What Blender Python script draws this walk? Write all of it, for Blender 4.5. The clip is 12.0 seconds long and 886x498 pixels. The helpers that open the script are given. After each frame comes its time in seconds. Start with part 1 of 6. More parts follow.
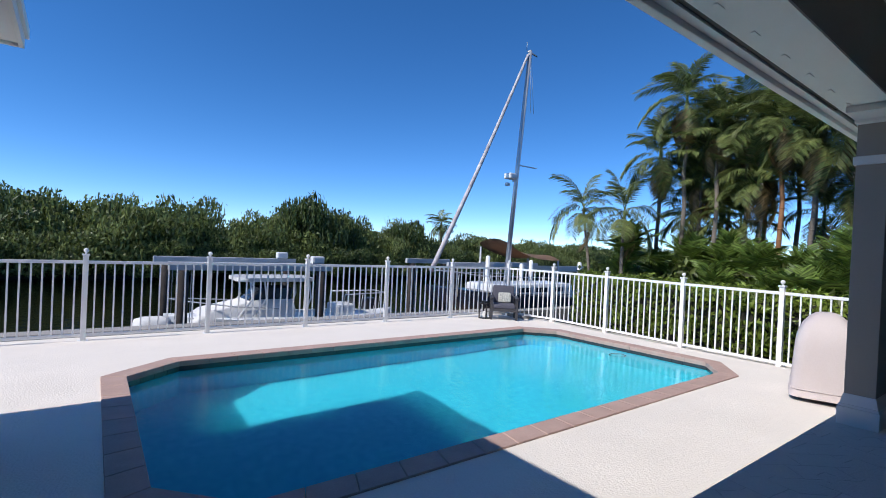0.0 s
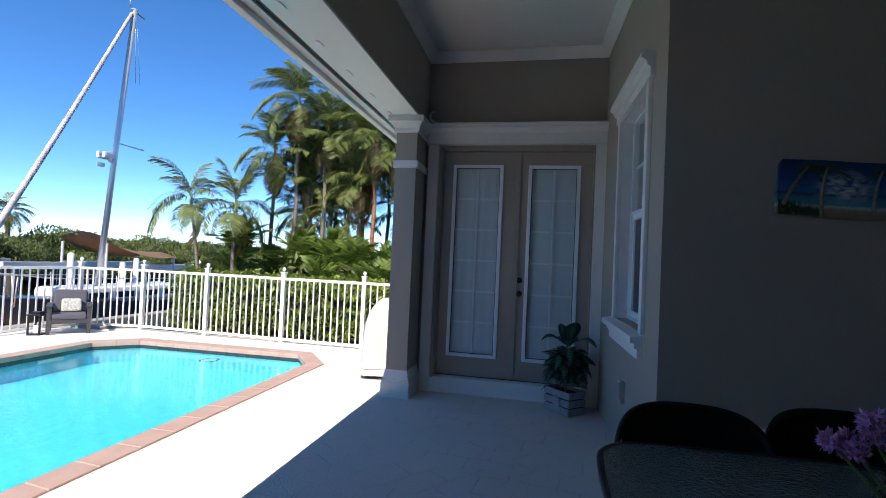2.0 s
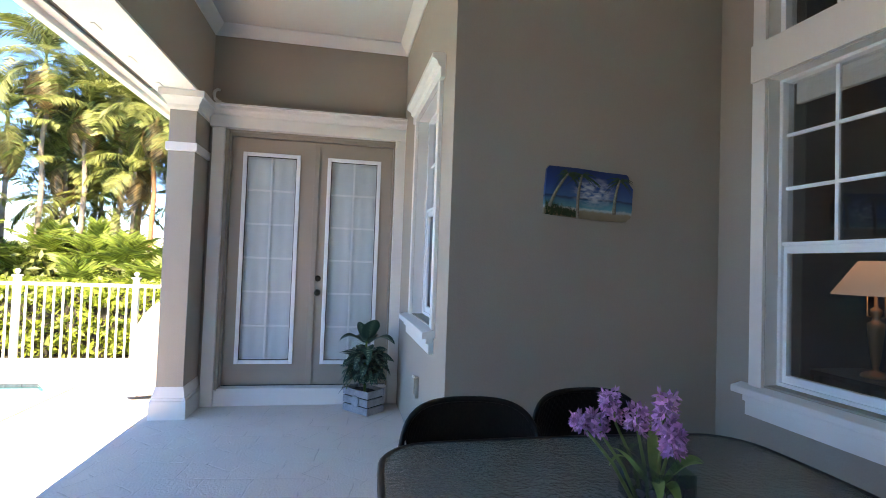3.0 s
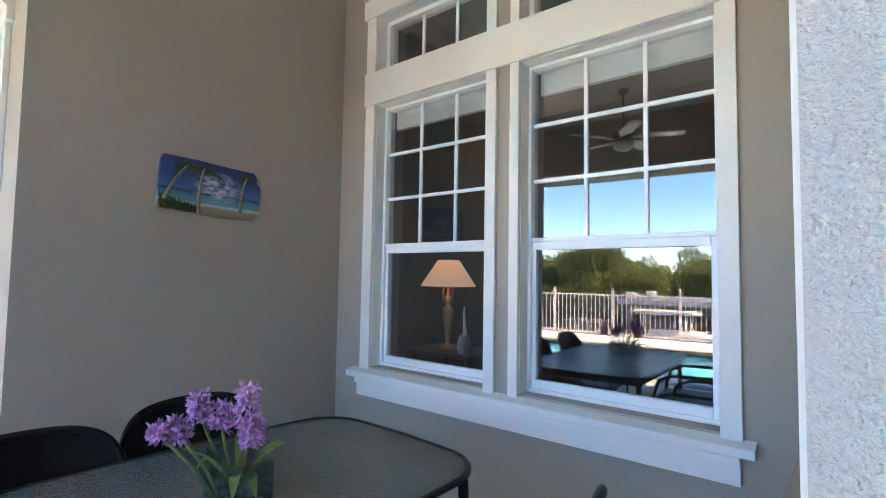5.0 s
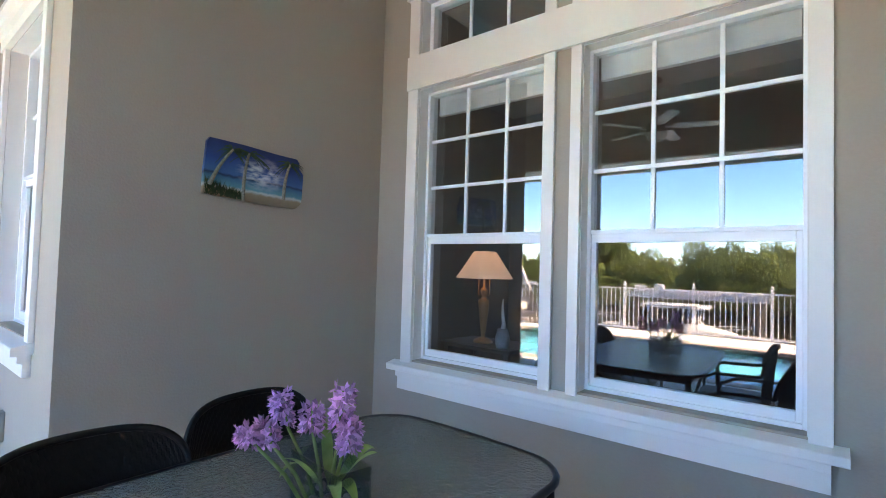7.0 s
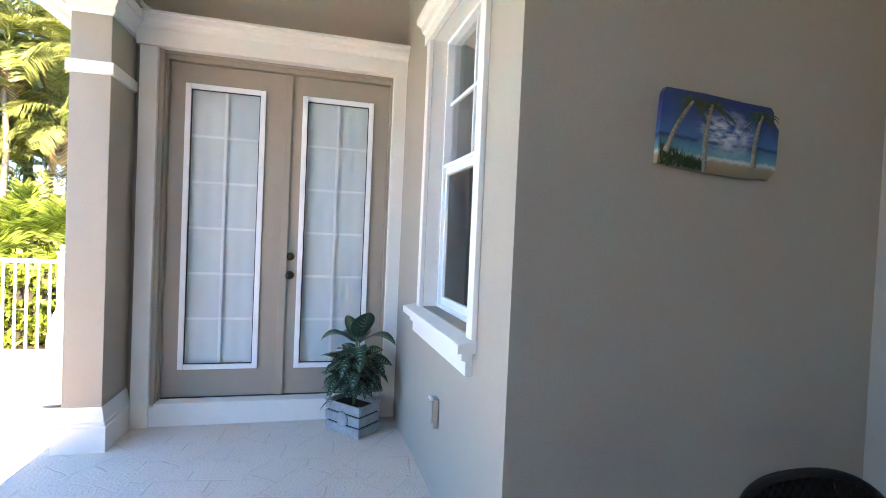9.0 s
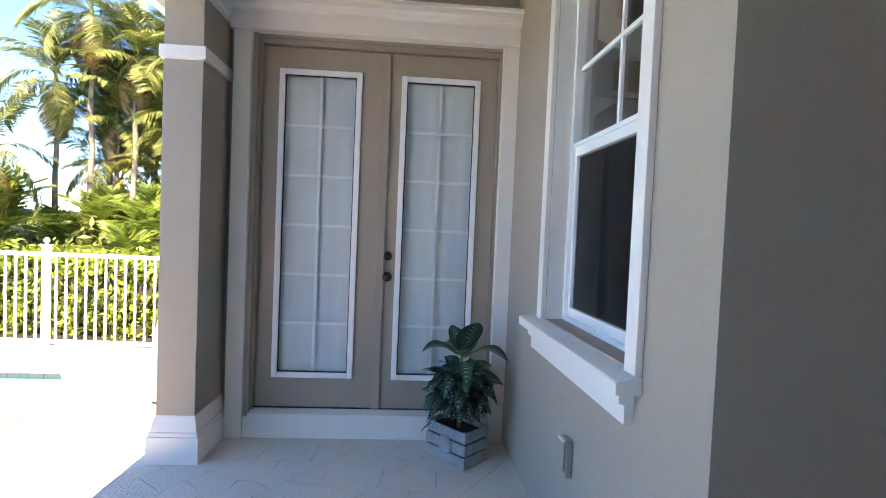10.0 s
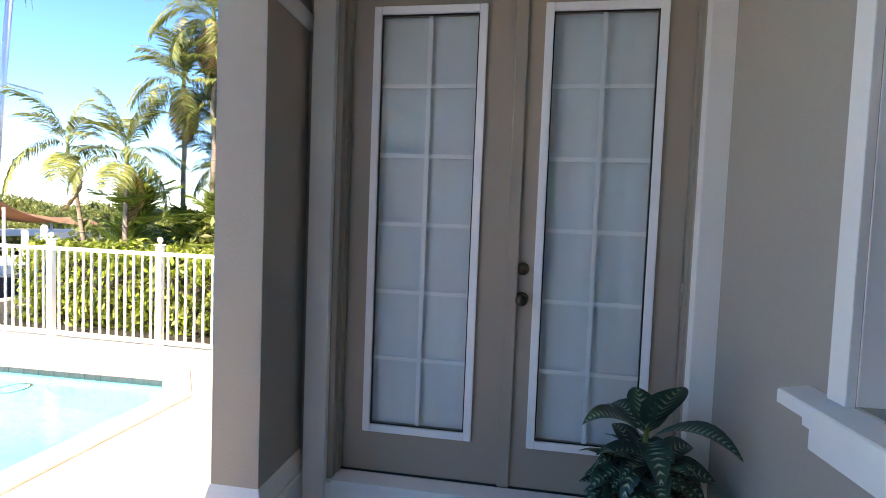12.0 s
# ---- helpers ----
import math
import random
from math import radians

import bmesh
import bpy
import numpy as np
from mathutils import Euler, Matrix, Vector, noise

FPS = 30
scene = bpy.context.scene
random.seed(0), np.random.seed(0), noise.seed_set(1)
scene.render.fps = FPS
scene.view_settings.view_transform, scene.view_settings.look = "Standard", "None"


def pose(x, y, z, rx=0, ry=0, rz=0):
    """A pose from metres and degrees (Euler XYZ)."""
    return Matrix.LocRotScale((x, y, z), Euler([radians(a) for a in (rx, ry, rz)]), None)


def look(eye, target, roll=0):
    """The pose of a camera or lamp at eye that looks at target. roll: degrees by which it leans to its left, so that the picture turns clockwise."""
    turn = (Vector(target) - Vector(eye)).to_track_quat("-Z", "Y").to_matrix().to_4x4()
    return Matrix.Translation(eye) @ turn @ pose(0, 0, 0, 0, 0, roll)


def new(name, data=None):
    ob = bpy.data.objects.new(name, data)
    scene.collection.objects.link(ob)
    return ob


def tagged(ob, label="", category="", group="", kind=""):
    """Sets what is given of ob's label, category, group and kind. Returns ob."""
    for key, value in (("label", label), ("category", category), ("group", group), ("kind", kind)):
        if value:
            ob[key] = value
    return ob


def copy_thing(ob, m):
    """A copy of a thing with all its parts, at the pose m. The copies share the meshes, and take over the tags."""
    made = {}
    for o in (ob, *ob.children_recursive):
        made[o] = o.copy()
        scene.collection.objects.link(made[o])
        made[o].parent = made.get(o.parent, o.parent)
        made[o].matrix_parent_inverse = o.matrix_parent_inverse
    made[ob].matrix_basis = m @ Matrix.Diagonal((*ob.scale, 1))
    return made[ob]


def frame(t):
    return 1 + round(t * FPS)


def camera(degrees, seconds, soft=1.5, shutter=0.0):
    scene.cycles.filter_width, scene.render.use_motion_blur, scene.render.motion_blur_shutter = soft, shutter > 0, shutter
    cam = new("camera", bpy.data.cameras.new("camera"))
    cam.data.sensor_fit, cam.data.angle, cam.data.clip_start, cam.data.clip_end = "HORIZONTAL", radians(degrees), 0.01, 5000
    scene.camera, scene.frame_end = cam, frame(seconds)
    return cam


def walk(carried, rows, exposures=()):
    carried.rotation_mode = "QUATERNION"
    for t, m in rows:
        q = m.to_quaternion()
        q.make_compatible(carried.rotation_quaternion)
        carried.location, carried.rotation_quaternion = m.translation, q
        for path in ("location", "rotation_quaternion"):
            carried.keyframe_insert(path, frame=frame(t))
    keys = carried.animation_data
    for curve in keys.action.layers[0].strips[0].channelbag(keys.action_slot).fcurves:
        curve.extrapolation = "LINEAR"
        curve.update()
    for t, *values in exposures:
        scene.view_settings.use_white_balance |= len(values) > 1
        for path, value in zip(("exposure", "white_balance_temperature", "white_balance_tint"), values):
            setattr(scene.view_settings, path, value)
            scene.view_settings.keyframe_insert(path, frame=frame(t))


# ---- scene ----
cam = camera(84.76, 12.0, 0.95)
PATH = [
    (0, (-0.007, 0.124, 1.436), (1.211, 1.710, 1.422), 2.7),
    (0.5, (0.199, 0.077, 1.446), (1.745, 1.346, 1.449), 2.8),
    (1, (0.400, 0.032, 1.445), (2.174, 0.956, 1.462), 2.7),
    (1.5, (0.643, -0.074, 1.415), (2.538, 0.564, 1.453), 2.7),
    (2, (0.829, -0.163, 1.409), (2.787, 0.241, 1.455), 2.6),
    (2.5, (0.960, -0.233, 1.407), (2.956, -0.124, 1.461), 2.5),
    (3, (1.003, -0.274, 1.419), (2.969, -0.635, 1.482), 2.0),
    (3.5, (0.985, -0.338, 1.429), (2.795, -1.185, 1.503), 1.6),
    (3.7, (0.973, -0.360, 1.416), (2.693, -1.377, 1.503), 1.3),
    (5.3, (0.902, -0.462, 1.398), (2.152, -2.020, 1.502), 1.0),
    (5.5, (0.921, -0.445, 1.403), (2.141, -2.027, 1.502), 1.0),
    (6, (0.937, -0.467, 1.401), (2.163, -2.044, 1.498), 1.1),
    (6.5, (1.060, -0.392, 1.406), (2.291, -1.966, 1.494), 1.4),
    (6.7, (1.109, -0.373, 1.401), (2.360, -1.931, 1.485), 1.5),
    (8.3, (1.793, -0.243, 1.425), (3.584, -1.133, 1.409), 2.5),
    (8.5, (1.896, -0.234, 1.414), (3.746, -0.995, 1.396), 2.6),
    (9, (2.167, -0.152, 1.422), (4.106, -0.640, 1.378), 2.5),
    (9.5, (2.419, -0.109, 1.409), (4.399, -0.390, 1.353), 2.4),
    (10, (2.704, -0.093, 1.407), (4.699, -0.220, 1.341), 2.4),
    (10.5, (2.962, -0.028, 1.418), (4.961, -0.043, 1.340), 2.2),
    (11, (3.220, 0.033, 1.406), (5.215, 0.156, 1.326), 2.2),
    (11.5, (3.458, 0.077, 1.402), (5.444, 0.298, 1.320), 2.2),
    (12, (3.732, 0.099, 1.420), (5.707, 0.404, 1.325), 2.2),
]
EXPOSURES = [(0.0, -0.04, 6300, 12), (1.0, 0.1, 6300, 12), (1.5, 0.36, 6600, 12), (2.0, 0.68, 7000, 14), (2.5, 1.36, 8300, 17), (3.0, 2.82, 9800, 21), (3.5, 3.8, 10500, 22), (5.5, 3.45, 10350, 21),
    (6.5, 3.52, 10000, 21), (8.5, 3.6, 11000, 21), (9.5, 3.13, 10500, 21), (10.0, 2.7, 10100, 21), (10.5, 2.37, 9900, 20), (11.5, 2.16, 9700, 20), (12.0, 2.14, 9600, 20)]
walk(cam, [(t, look(eye, target, roll)) for t, eye, target, roll in PATH], EXPOSURES)

# ---- world and sun ----
SUN_TO = Vector((0.95, -0.03, -1.0)).normalized()
sky_world = bpy.data.worlds.new("sky")
scene.world = sky_world
sky_world.use_nodes = True
wt = sky_world.node_tree
wt.nodes.clear()
sky_tex = wt.nodes.new("ShaderNodeTexSky")
sky_tex.sky_type = "NISHITA"
sky_tex.sun_disc = False
sky_tex.sun_elevation = radians(47)
sky_tex.sun_rotation = radians(-85)
sky_tex.altitude = 2200
sky_tex.air_density = 0.66
sky_tex.dust_density = 0.0
sky_tex.ozone_density = 4.0
bg = wt.nodes.new("ShaderNodeBackground")
bg.inputs["Strength"].default_value = 0.198
wo = wt.nodes.new("ShaderNodeOutputWorld")
sat = wt.nodes.new("ShaderNodeHueSaturation")
sat.inputs["Hue"].default_value = 0.5005
sat.inputs["Saturation"].default_value = 1.22
wt.links.new(sky_tex.outputs[0], sat.inputs["Color"])
wt.links.new(sat.outputs[0], bg.inputs["Color"])
wt.links.new(bg.outputs[0], wo.inputs["Surface"])
sun_data = bpy.data.lights.new("sun", "SUN")
sun_data.energy = 4.5
sun_data.angle = radians(0.5)
sun_data.color = (1.0, 0.95, 0.88)
sun = new("sun", sun_data)
sun.matrix_world = look((-20, 2, 25), tuple(Vector((-20, 2, 25)) + SUN_TO))


# ---- materials ----
def material(name, base, rough=0.6, metal=0.0, second=None, scale=6.0, fine=120.0, amount=0.35, bump=0.15, bump_dist=0.002, spec=0.5):
    """A painted or natural surface: two-scale colour variation and a fine relief, in metres."""
    m = bpy.data.materials.new(name)
    m.use_nodes = True
    nt = m.node_tree
    p = nt.nodes["Principled BSDF"]
    p.inputs["Roughness"].default_value = rough
    p.inputs["Metallic"].default_value = metal
    p.inputs["Specular IOR Level"].default_value = spec
    tc = nt.nodes.new("ShaderNodeTexCoord")
    n1 = nt.nodes.new("ShaderNodeTexNoise")
    n1.inputs["Scale"].default_value = scale
    n1.inputs["Detail"].default_value = 5
    n2 = nt.nodes.new("ShaderNodeTexNoise")
    n2.inputs["Scale"].default_value = fine
    n2.inputs["Detail"].default_value = 3
    nt.links.new(tc.outputs["Object"], n1.inputs["Vector"])
    nt.links.new(tc.outputs["Object"], n2.inputs["Vector"])
    add = nt.nodes.new("ShaderNodeMath")
    add.operation = "MULTIPLY_ADD"
    add.inputs[1].default_value = 0.4
    nt.links.new(n2.outputs[0], add.inputs[0])
    half = nt.nodes.new("ShaderNodeMath")
    half.operation = "MULTIPLY"
    half.inputs[1].default_value = 0.6
    nt.links.new(n1.outputs[0], half.inputs[0])
    nt.links.new(half.outputs[0], add.inputs[2])
    ramp = nt.nodes.new("ShaderNodeMapRange")
    ramp.inputs["From Min"].default_value = 0.32
    ramp.inputs["From Max"].default_value = 0.68
    nt.links.new(add.outputs[0], ramp.inputs["Value"])
    mix = nt.nodes.new("ShaderNodeMix")
    mix.data_type = "RGBA"
    second = second or tuple(c * (1 - amount) for c in base)
    mix.inputs["A"].default_value = (*second, 1)
    mix.inputs["B"].default_value = (*base, 1)
    nt.links.new(ramp.outputs[0], mix.inputs["Factor"])
    nt.links.new(mix.outputs["Result"], p.inputs["Base Color"])
    b = nt.nodes.new("ShaderNodeBump")
    b.inputs["Strength"].default_value = bump
    b.inputs["Distance"].default_value = bump_dist
    nt.links.new(n2.outputs[0], b.inputs["Height"])
    nt.links.new(b.outputs[0], p.inputs["Normal"])
    return m


def tree_of(m):
    return m.node_tree, m.node_tree.nodes["Principled BSDF"]


def leaf_material(name, base, second, scale=3.0, rough=0.45, translucent=0.42):
    """Leaves: colour varies leaf by leaf, and some light passes through."""
    m = material(name, base, rough, 0.0, second, scale, 40.0, 0.3, 0.1)
    nt, p = tree_of(m)
    geo = nt.nodes.new("ShaderNodeNewGeometry")
    hsv = nt.nodes.new("ShaderNodeHueSaturation")
    val = nt.nodes.new("ShaderNodeMapRange")
    val.inputs["To Min"].default_value = 0.4
    val.inputs["To Max"].default_value = 1.4
    nt.links.new(geo.outputs["Random Per Island"], val.inputs["Value"])
    nt.links.new(val.outputs[0], hsv.inputs["Value"])
    old = p.inputs["Base Color"].links[0].from_socket
    nt.links.new(old, hsv.inputs["Color"])
    nt.links.new(hsv.outputs[0], p.inputs["Base Color"])
    tr = nt.nodes.new("ShaderNodeBsdfTranslucent")
    nt.links.new(hsv.outputs[0], tr.inputs["Color"])
    mx = nt.nodes.new("ShaderNodeMixShader")
    mx.inputs[0].default_value = translucent
    nt.links.new(p.outputs[0], mx.inputs[1])
    nt.links.new(tr.outputs[0], mx.inputs[2])
    nt.links.new(mx.outputs[0], nt.nodes["Material Output"].inputs["Surface"])
    return m


def clear_pane(name, tint, face, rough=0.0, wave=0.0, wave_scale=3.0, wave_dist=0.02, bend=0.0):
    """Glass or water: sees through with a tint; face is the gloss seen straight on."""
    m = bpy.data.materials.new(name)
    m.use_nodes = True
    nt = m.node_tree
    nt.nodes.remove(nt.nodes["Principled BSDF"])
    tr = nt.nodes.new("ShaderNodeBsdfRefraction" if bend else "ShaderNodeBsdfTransparent")
    tr.inputs["Color"].default_value = (*tint, 1)
    if bend:
        tr.inputs["IOR"].default_value = bend
        tr.inputs["Roughness"].default_value = 0.0
    gl = nt.nodes.new("ShaderNodeBsdfGlossy")
    gl.inputs["Roughness"].default_value = rough
    fr = nt.nodes.new("ShaderNodeLayerWeight")
    fr.inputs["Blend"].default_value = 0.5
    pw = nt.nodes.new("ShaderNodeMath")
    pw.operation = "POWER"
    pw.inputs[1].default_value = 5.0
    nt.links.new(fr.outputs["Facing"], pw.inputs[0])
    ma = nt.nodes.new("ShaderNodeMath")
    ma.operation = "MULTIPLY_ADD"
    ma.inputs[1].default_value = 1 - face
    ma.inputs[2].default_value = face
    nt.links.new(pw.outputs[0], ma.inputs[0])
    mx = nt.nodes.new("ShaderNodeMixShader")
    nt.links.new(ma.outputs[0], mx.inputs[0])
    nt.links.new(tr.outputs[0], mx.inputs[1])
    nt.links.new(gl.outputs[0], mx.inputs[2])
    nt.links.new(mx.outputs[0], nt.nodes["Material Output"].inputs["Surface"])
    if wave:
        tc = nt.nodes.new("ShaderNodeTexCoord")
        n = nt.nodes.new("ShaderNodeTexNoise")
        n.inputs["Scale"].default_value = wave_scale
        n.inputs["Detail"].default_value = 4
        nt.links.new(tc.outputs["Object"], n.inputs["Vector"])
        b = nt.nodes.new("ShaderNodeBump")
        b.inputs["Strength"].default_value = wave
        b.inputs["Distance"].default_value = wave_dist
        nt.links.new(n.outputs[0], b.inputs["Height"])
        nt.links.new(b.outputs[0], gl.inputs["Normal"])
        nt.links.new(b.outputs[0], fr.inputs["Normal"])
        if bend:
            nt.links.new(b.outputs[0], tr.inputs["Normal"])
    return m


def glow(name, colour, strength):
    m = bpy.data.materials.new(name)
    m.use_nodes = True
    nt, p = tree_of(m)
    p.inputs["Base Color"].default_value = (*colour, 1)
    p.inputs["Roughness"].default_value = 0.8
    p.inputs["Emission Color"].default_value = (*colour, 1)
    p.inputs["Emission Strength"].default_value = strength
    return m


STUCCO = material("tan_stucco_paint", (0.385, 0.335, 0.28), 0.75, 0, (0.36, 0.313, 0.262), 1.5, 90, bump=0.35, bump_dist=0.004, spec=0.25)
KNOCKDOWN = material("pale_knockdown_stucco", (0.61, 0.58, 0.545), 0.7, 0, (0.57, 0.54, 0.505), 3, 215, bump=1.0, bump_dist=0.009)
TRIM = material("white_trim_paint", (0.80, 0.77, 0.73), 0.45, 0, (0.76, 0.73, 0.69), 4, 150, bump=0.08)
CEILING = material("ceiling_paint", (0.72, 0.69, 0.64), 0.8, 0, (0.69, 0.66, 0.61), 2, 80, bump=0.25, bump_dist=0.003)
DOORPAINT = material("taupe_door_paint", (0.36, 0.30, 0.245), 0.4, 0, (0.335, 0.28, 0.225), 3, 200, bump=0.06)
VINYL = material("white_vinyl", (0.85, 0.86, 0.87), 0.3, 0, (0.82, 0.83, 0.84), 5, 60, bump=0.03)
FENCE = material("white_powder_coat", (0.85, 0.84, 0.82), 0.3, 0.0, (0.80, 0.79, 0.77), 6, 90, bump=0.04)
COPING = material("rose_coping", (0.50, 0.345, 0.29), 0.75, 0, (0.39, 0.265, 0.22), 5, 110, bump=0.4, bump_dist=0.004)
BLACK = material("black_metal", (0.02, 0.02, 0.022), 0.4, 0.6, (0.03, 0.03, 0.03), 10, 200, bump=0.05)
WICKER = material("dark_brown_wicker", (0.014, 0.010, 0.009), 0.5, 0, (0.008, 0.006, 0.005), 30, 300, bump=0.3, spec=0.25)
BRONZE = material("aged_bronze", (0.09, 0.065, 0.045), 0.35, 0.9, (0.06, 0.045, 0.03), 20, 300, bump=0.05)
GREYWOOD = material("whitewashed_grey_wood", (0.42, 0.42, 0.43), 0.8, 0, (0.24, 0.24, 0.25), 14, 160, bump=0.5, bump_dist=0.003)
SOIL = material("dark_soil", (0.03, 0.022, 0.016), 0.95, 0, None, 30, 200, bump=1.0, bump_dist=0.01)
ROOFING = material("grey_roof_shingle", (0.22, 0.20, 0.18), 0.9, 0, (0.14, 0.13, 0.12), 2, 30, bump=0.6, bump_dist=0.01)
CONCRETE = material("seawall_concrete", (0.38, 0.36, 0.33), 0.9, 0, (0.24, 0.23, 0.21), 2, 50, bump=0.5, bump_dist=0.006)
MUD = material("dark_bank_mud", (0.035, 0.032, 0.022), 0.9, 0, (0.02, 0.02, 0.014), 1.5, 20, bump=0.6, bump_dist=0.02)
GELCOAT = material("white_gelcoat", (0.82, 0.82, 0.80), 0.2, 0, (0.76, 0.76, 0.74), 3, 60, bump=0.02)
CANVAS = material("white_boat_canvas", (0.78, 0.77, 0.74), 0.8, 0, (0.62, 0.61, 0.58), 5, 60, bump=0.5, bump_dist=0.01)
DARKTRIM = material("dark_smoked_acrylic", (0.02, 0.025, 0.03), 0.1, 0, (0.03, 0.035, 0.04), 3, 50, bump=0.0)
GALV = material("galvanised_beam", (0.62, 0.61, 0.59), 0.5, 0.0, (0.52, 0.51, 0.49), 3, 60, bump=0.1)
PILE = material("dark_wood_pile", (0.07, 0.055, 0.045), 0.9, 0, (0.03, 0.025, 0.02), 6, 60, bump=0.7, bump_dist=0.01)
MASTMAT = material("mast_aluminium", (0.62, 0.62, 0.62), 0.35, 0.5, (0.55, 0.55, 0.55), 3, 60, bump=0.03)
HULLDARK = material("dark_blue_hull", (0.02, 0.024, 0.04), 0.25, 0, (0.03, 0.035, 0.05), 3, 60, bump=0.03)
SAIL = material("furled_sailcloth", (0.72, 0.70, 0.68), 0.8, 0, (0.30, 0.26, 0.27), 4, 30, bump=0.6, bump_dist=0.02)
TARP = material("brown_canvas_tarp", (0.42, 0.27, 0.17), 0.85, 0, (0.34, 0.21, 0.13), 2, 40, bump=0.3)
YELLOW = material("yellow_plastic", (0.75, 0.45, 0.04), 0.4, 0, None, 5, 60, 0.2, bump=0.03)
ORANGE = material("orange_plastic", (0.70, 0.20, 0.04), 0.4, 0, None, 5, 60, 0.2, bump=0.03)
COVER = material("pale_grill_cover", (0.60, 0.53, 0.51), 0.7, 0, (0.54, 0.47, 0.45), 3, 80, bump=0.3, bump_dist=0.006)
CHARCOAL = material("charcoal_chair_frame", (0.06, 0.06, 0.065), 0.55, 0, (0.04, 0.04, 0.045), 8, 120, bump=0.1)
CUSHION = material("slate_cushion_fabric", (0.10, 0.10, 0.13), 0.9, 0, (0.08, 0.08, 0.10), 8, 300, bump=0.3)
PILLOW = material("cream_patterned_pillow", (0.70, 0.68, 0.60), 0.9, 0, (0.22, 0.24, 0.22), 26, 60, bump=0.3)
BRASS = material("antique_brass", (0.45, 0.28, 0.14), 0.35, 0.8, (0.38, 0.22, 0.11), 8, 100, bump=0.05)
DARKWOOD = material("dark_walnut", (0.06, 0.035, 0.02), 0.4, 0, (0.03, 0.018, 0.012), 6, 80, bump=0.15)
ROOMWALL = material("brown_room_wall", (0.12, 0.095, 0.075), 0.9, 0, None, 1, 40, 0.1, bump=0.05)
BLIND = material("white_pleated_shade", (0.80, 0.82, 0.82), 0.7, 0, (0.74, 0.76, 0.76), 4, 80, bump=0.1)
CURTAIN = material("white_sheer_curtain", (0.68, 0.73, 0.75), 0.85, 0, (0.63, 0.68, 0.70), 1.2, 60, bump=0.1)
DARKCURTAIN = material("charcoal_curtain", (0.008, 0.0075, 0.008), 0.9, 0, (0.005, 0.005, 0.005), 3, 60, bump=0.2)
BARK = material("grey_palm_bark", (0.27, 0.23, 0.185), 0.9, 0, (0.15, 0.125, 0.10), 5, 50, bump=0.7, bump_dist=0.015)
RUSTBARK = material("rusty_palm_sheath", (0.36, 0.17, 0.07), 0.8, 0, (0.22, 0.10, 0.045), 5, 50, bump=0.5, bump_dist=0.01)
TREEBARK = material("mangrove_bark", (0.10, 0.08, 0.06), 0.95, 0, (0.05, 0.04, 0.03), 4, 40, bump=0.6, bump_dist=0.02)
FROND = leaf_material("palm_leaflet", (0.26, 0.30, 0.095), (0.10, 0.145, 0.04), translucent=0.29)
FRONDLIGHT = leaf_material("yellowgreen_palm_leaflet", (0.25, 0.35, 0.07), (0.11, 0.19, 0.035), translucent=0.33)
DRYFROND = leaf_material("dry_palm_leaflet", (0.42, 0.31, 0.14), (0.28, 0.19, 0.08))
STALK = material("green_palm_stalk", (0.22, 0.27, 0.07), 0.5, 0, (0.16, 0.18, 0.05), 8, 60, bump=0.1)
MANGROVE = leaf_material("mangrove_leaf", (0.25, 0.30, 0.09), (0.13, 0.17, 0.05), 0.6)
MANGROVEDARK = leaf_material("dark_mangrove_leaf", (0.13, 0.18, 0.05), (0.07, 0.10, 0.03), 0.6)
HEDGELEAF = leaf_material("hedge_leaf", (0.30, 0.38, 0.06), (0.15, 0.22, 0.03), 2.0)
PETAL = leaf_material("purple_petal", (0.76, 0.42, 0.72), (0.56, 0.26, 0.58), 30, 0.5)
STEM = leaf_material("pale_green_stem", (0.24, 0.36, 0.12), (0.14, 0.24, 0.06), 20, 0.5)
GLASS = clear_pane("window_glass", (0.94, 0.95, 0.95), 0.13)
DOORGLASS = clear_pane("door_glass", (0.95, 0.97, 0.97), 0.03)
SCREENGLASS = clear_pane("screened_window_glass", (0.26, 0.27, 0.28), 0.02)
VASEGLASS = clear_pane("vase_glass", (0.74, 0.80, 0.82), 0.16)
POOLWATER = clear_pane("pool_water", (0.62, 0.96, 0.985), 0.02, 0.0, 0.45, 20.0, 0.006, 1.33)
CANALWATER = clear_pane("canal_water", (0.16, 0.14, 0.09), 0.02, 0.03, 0.9, 2.2, 0.03)
SHADE = glow("lit_lamp_shade", (0.90, 0.75, 0.65), 0.024)


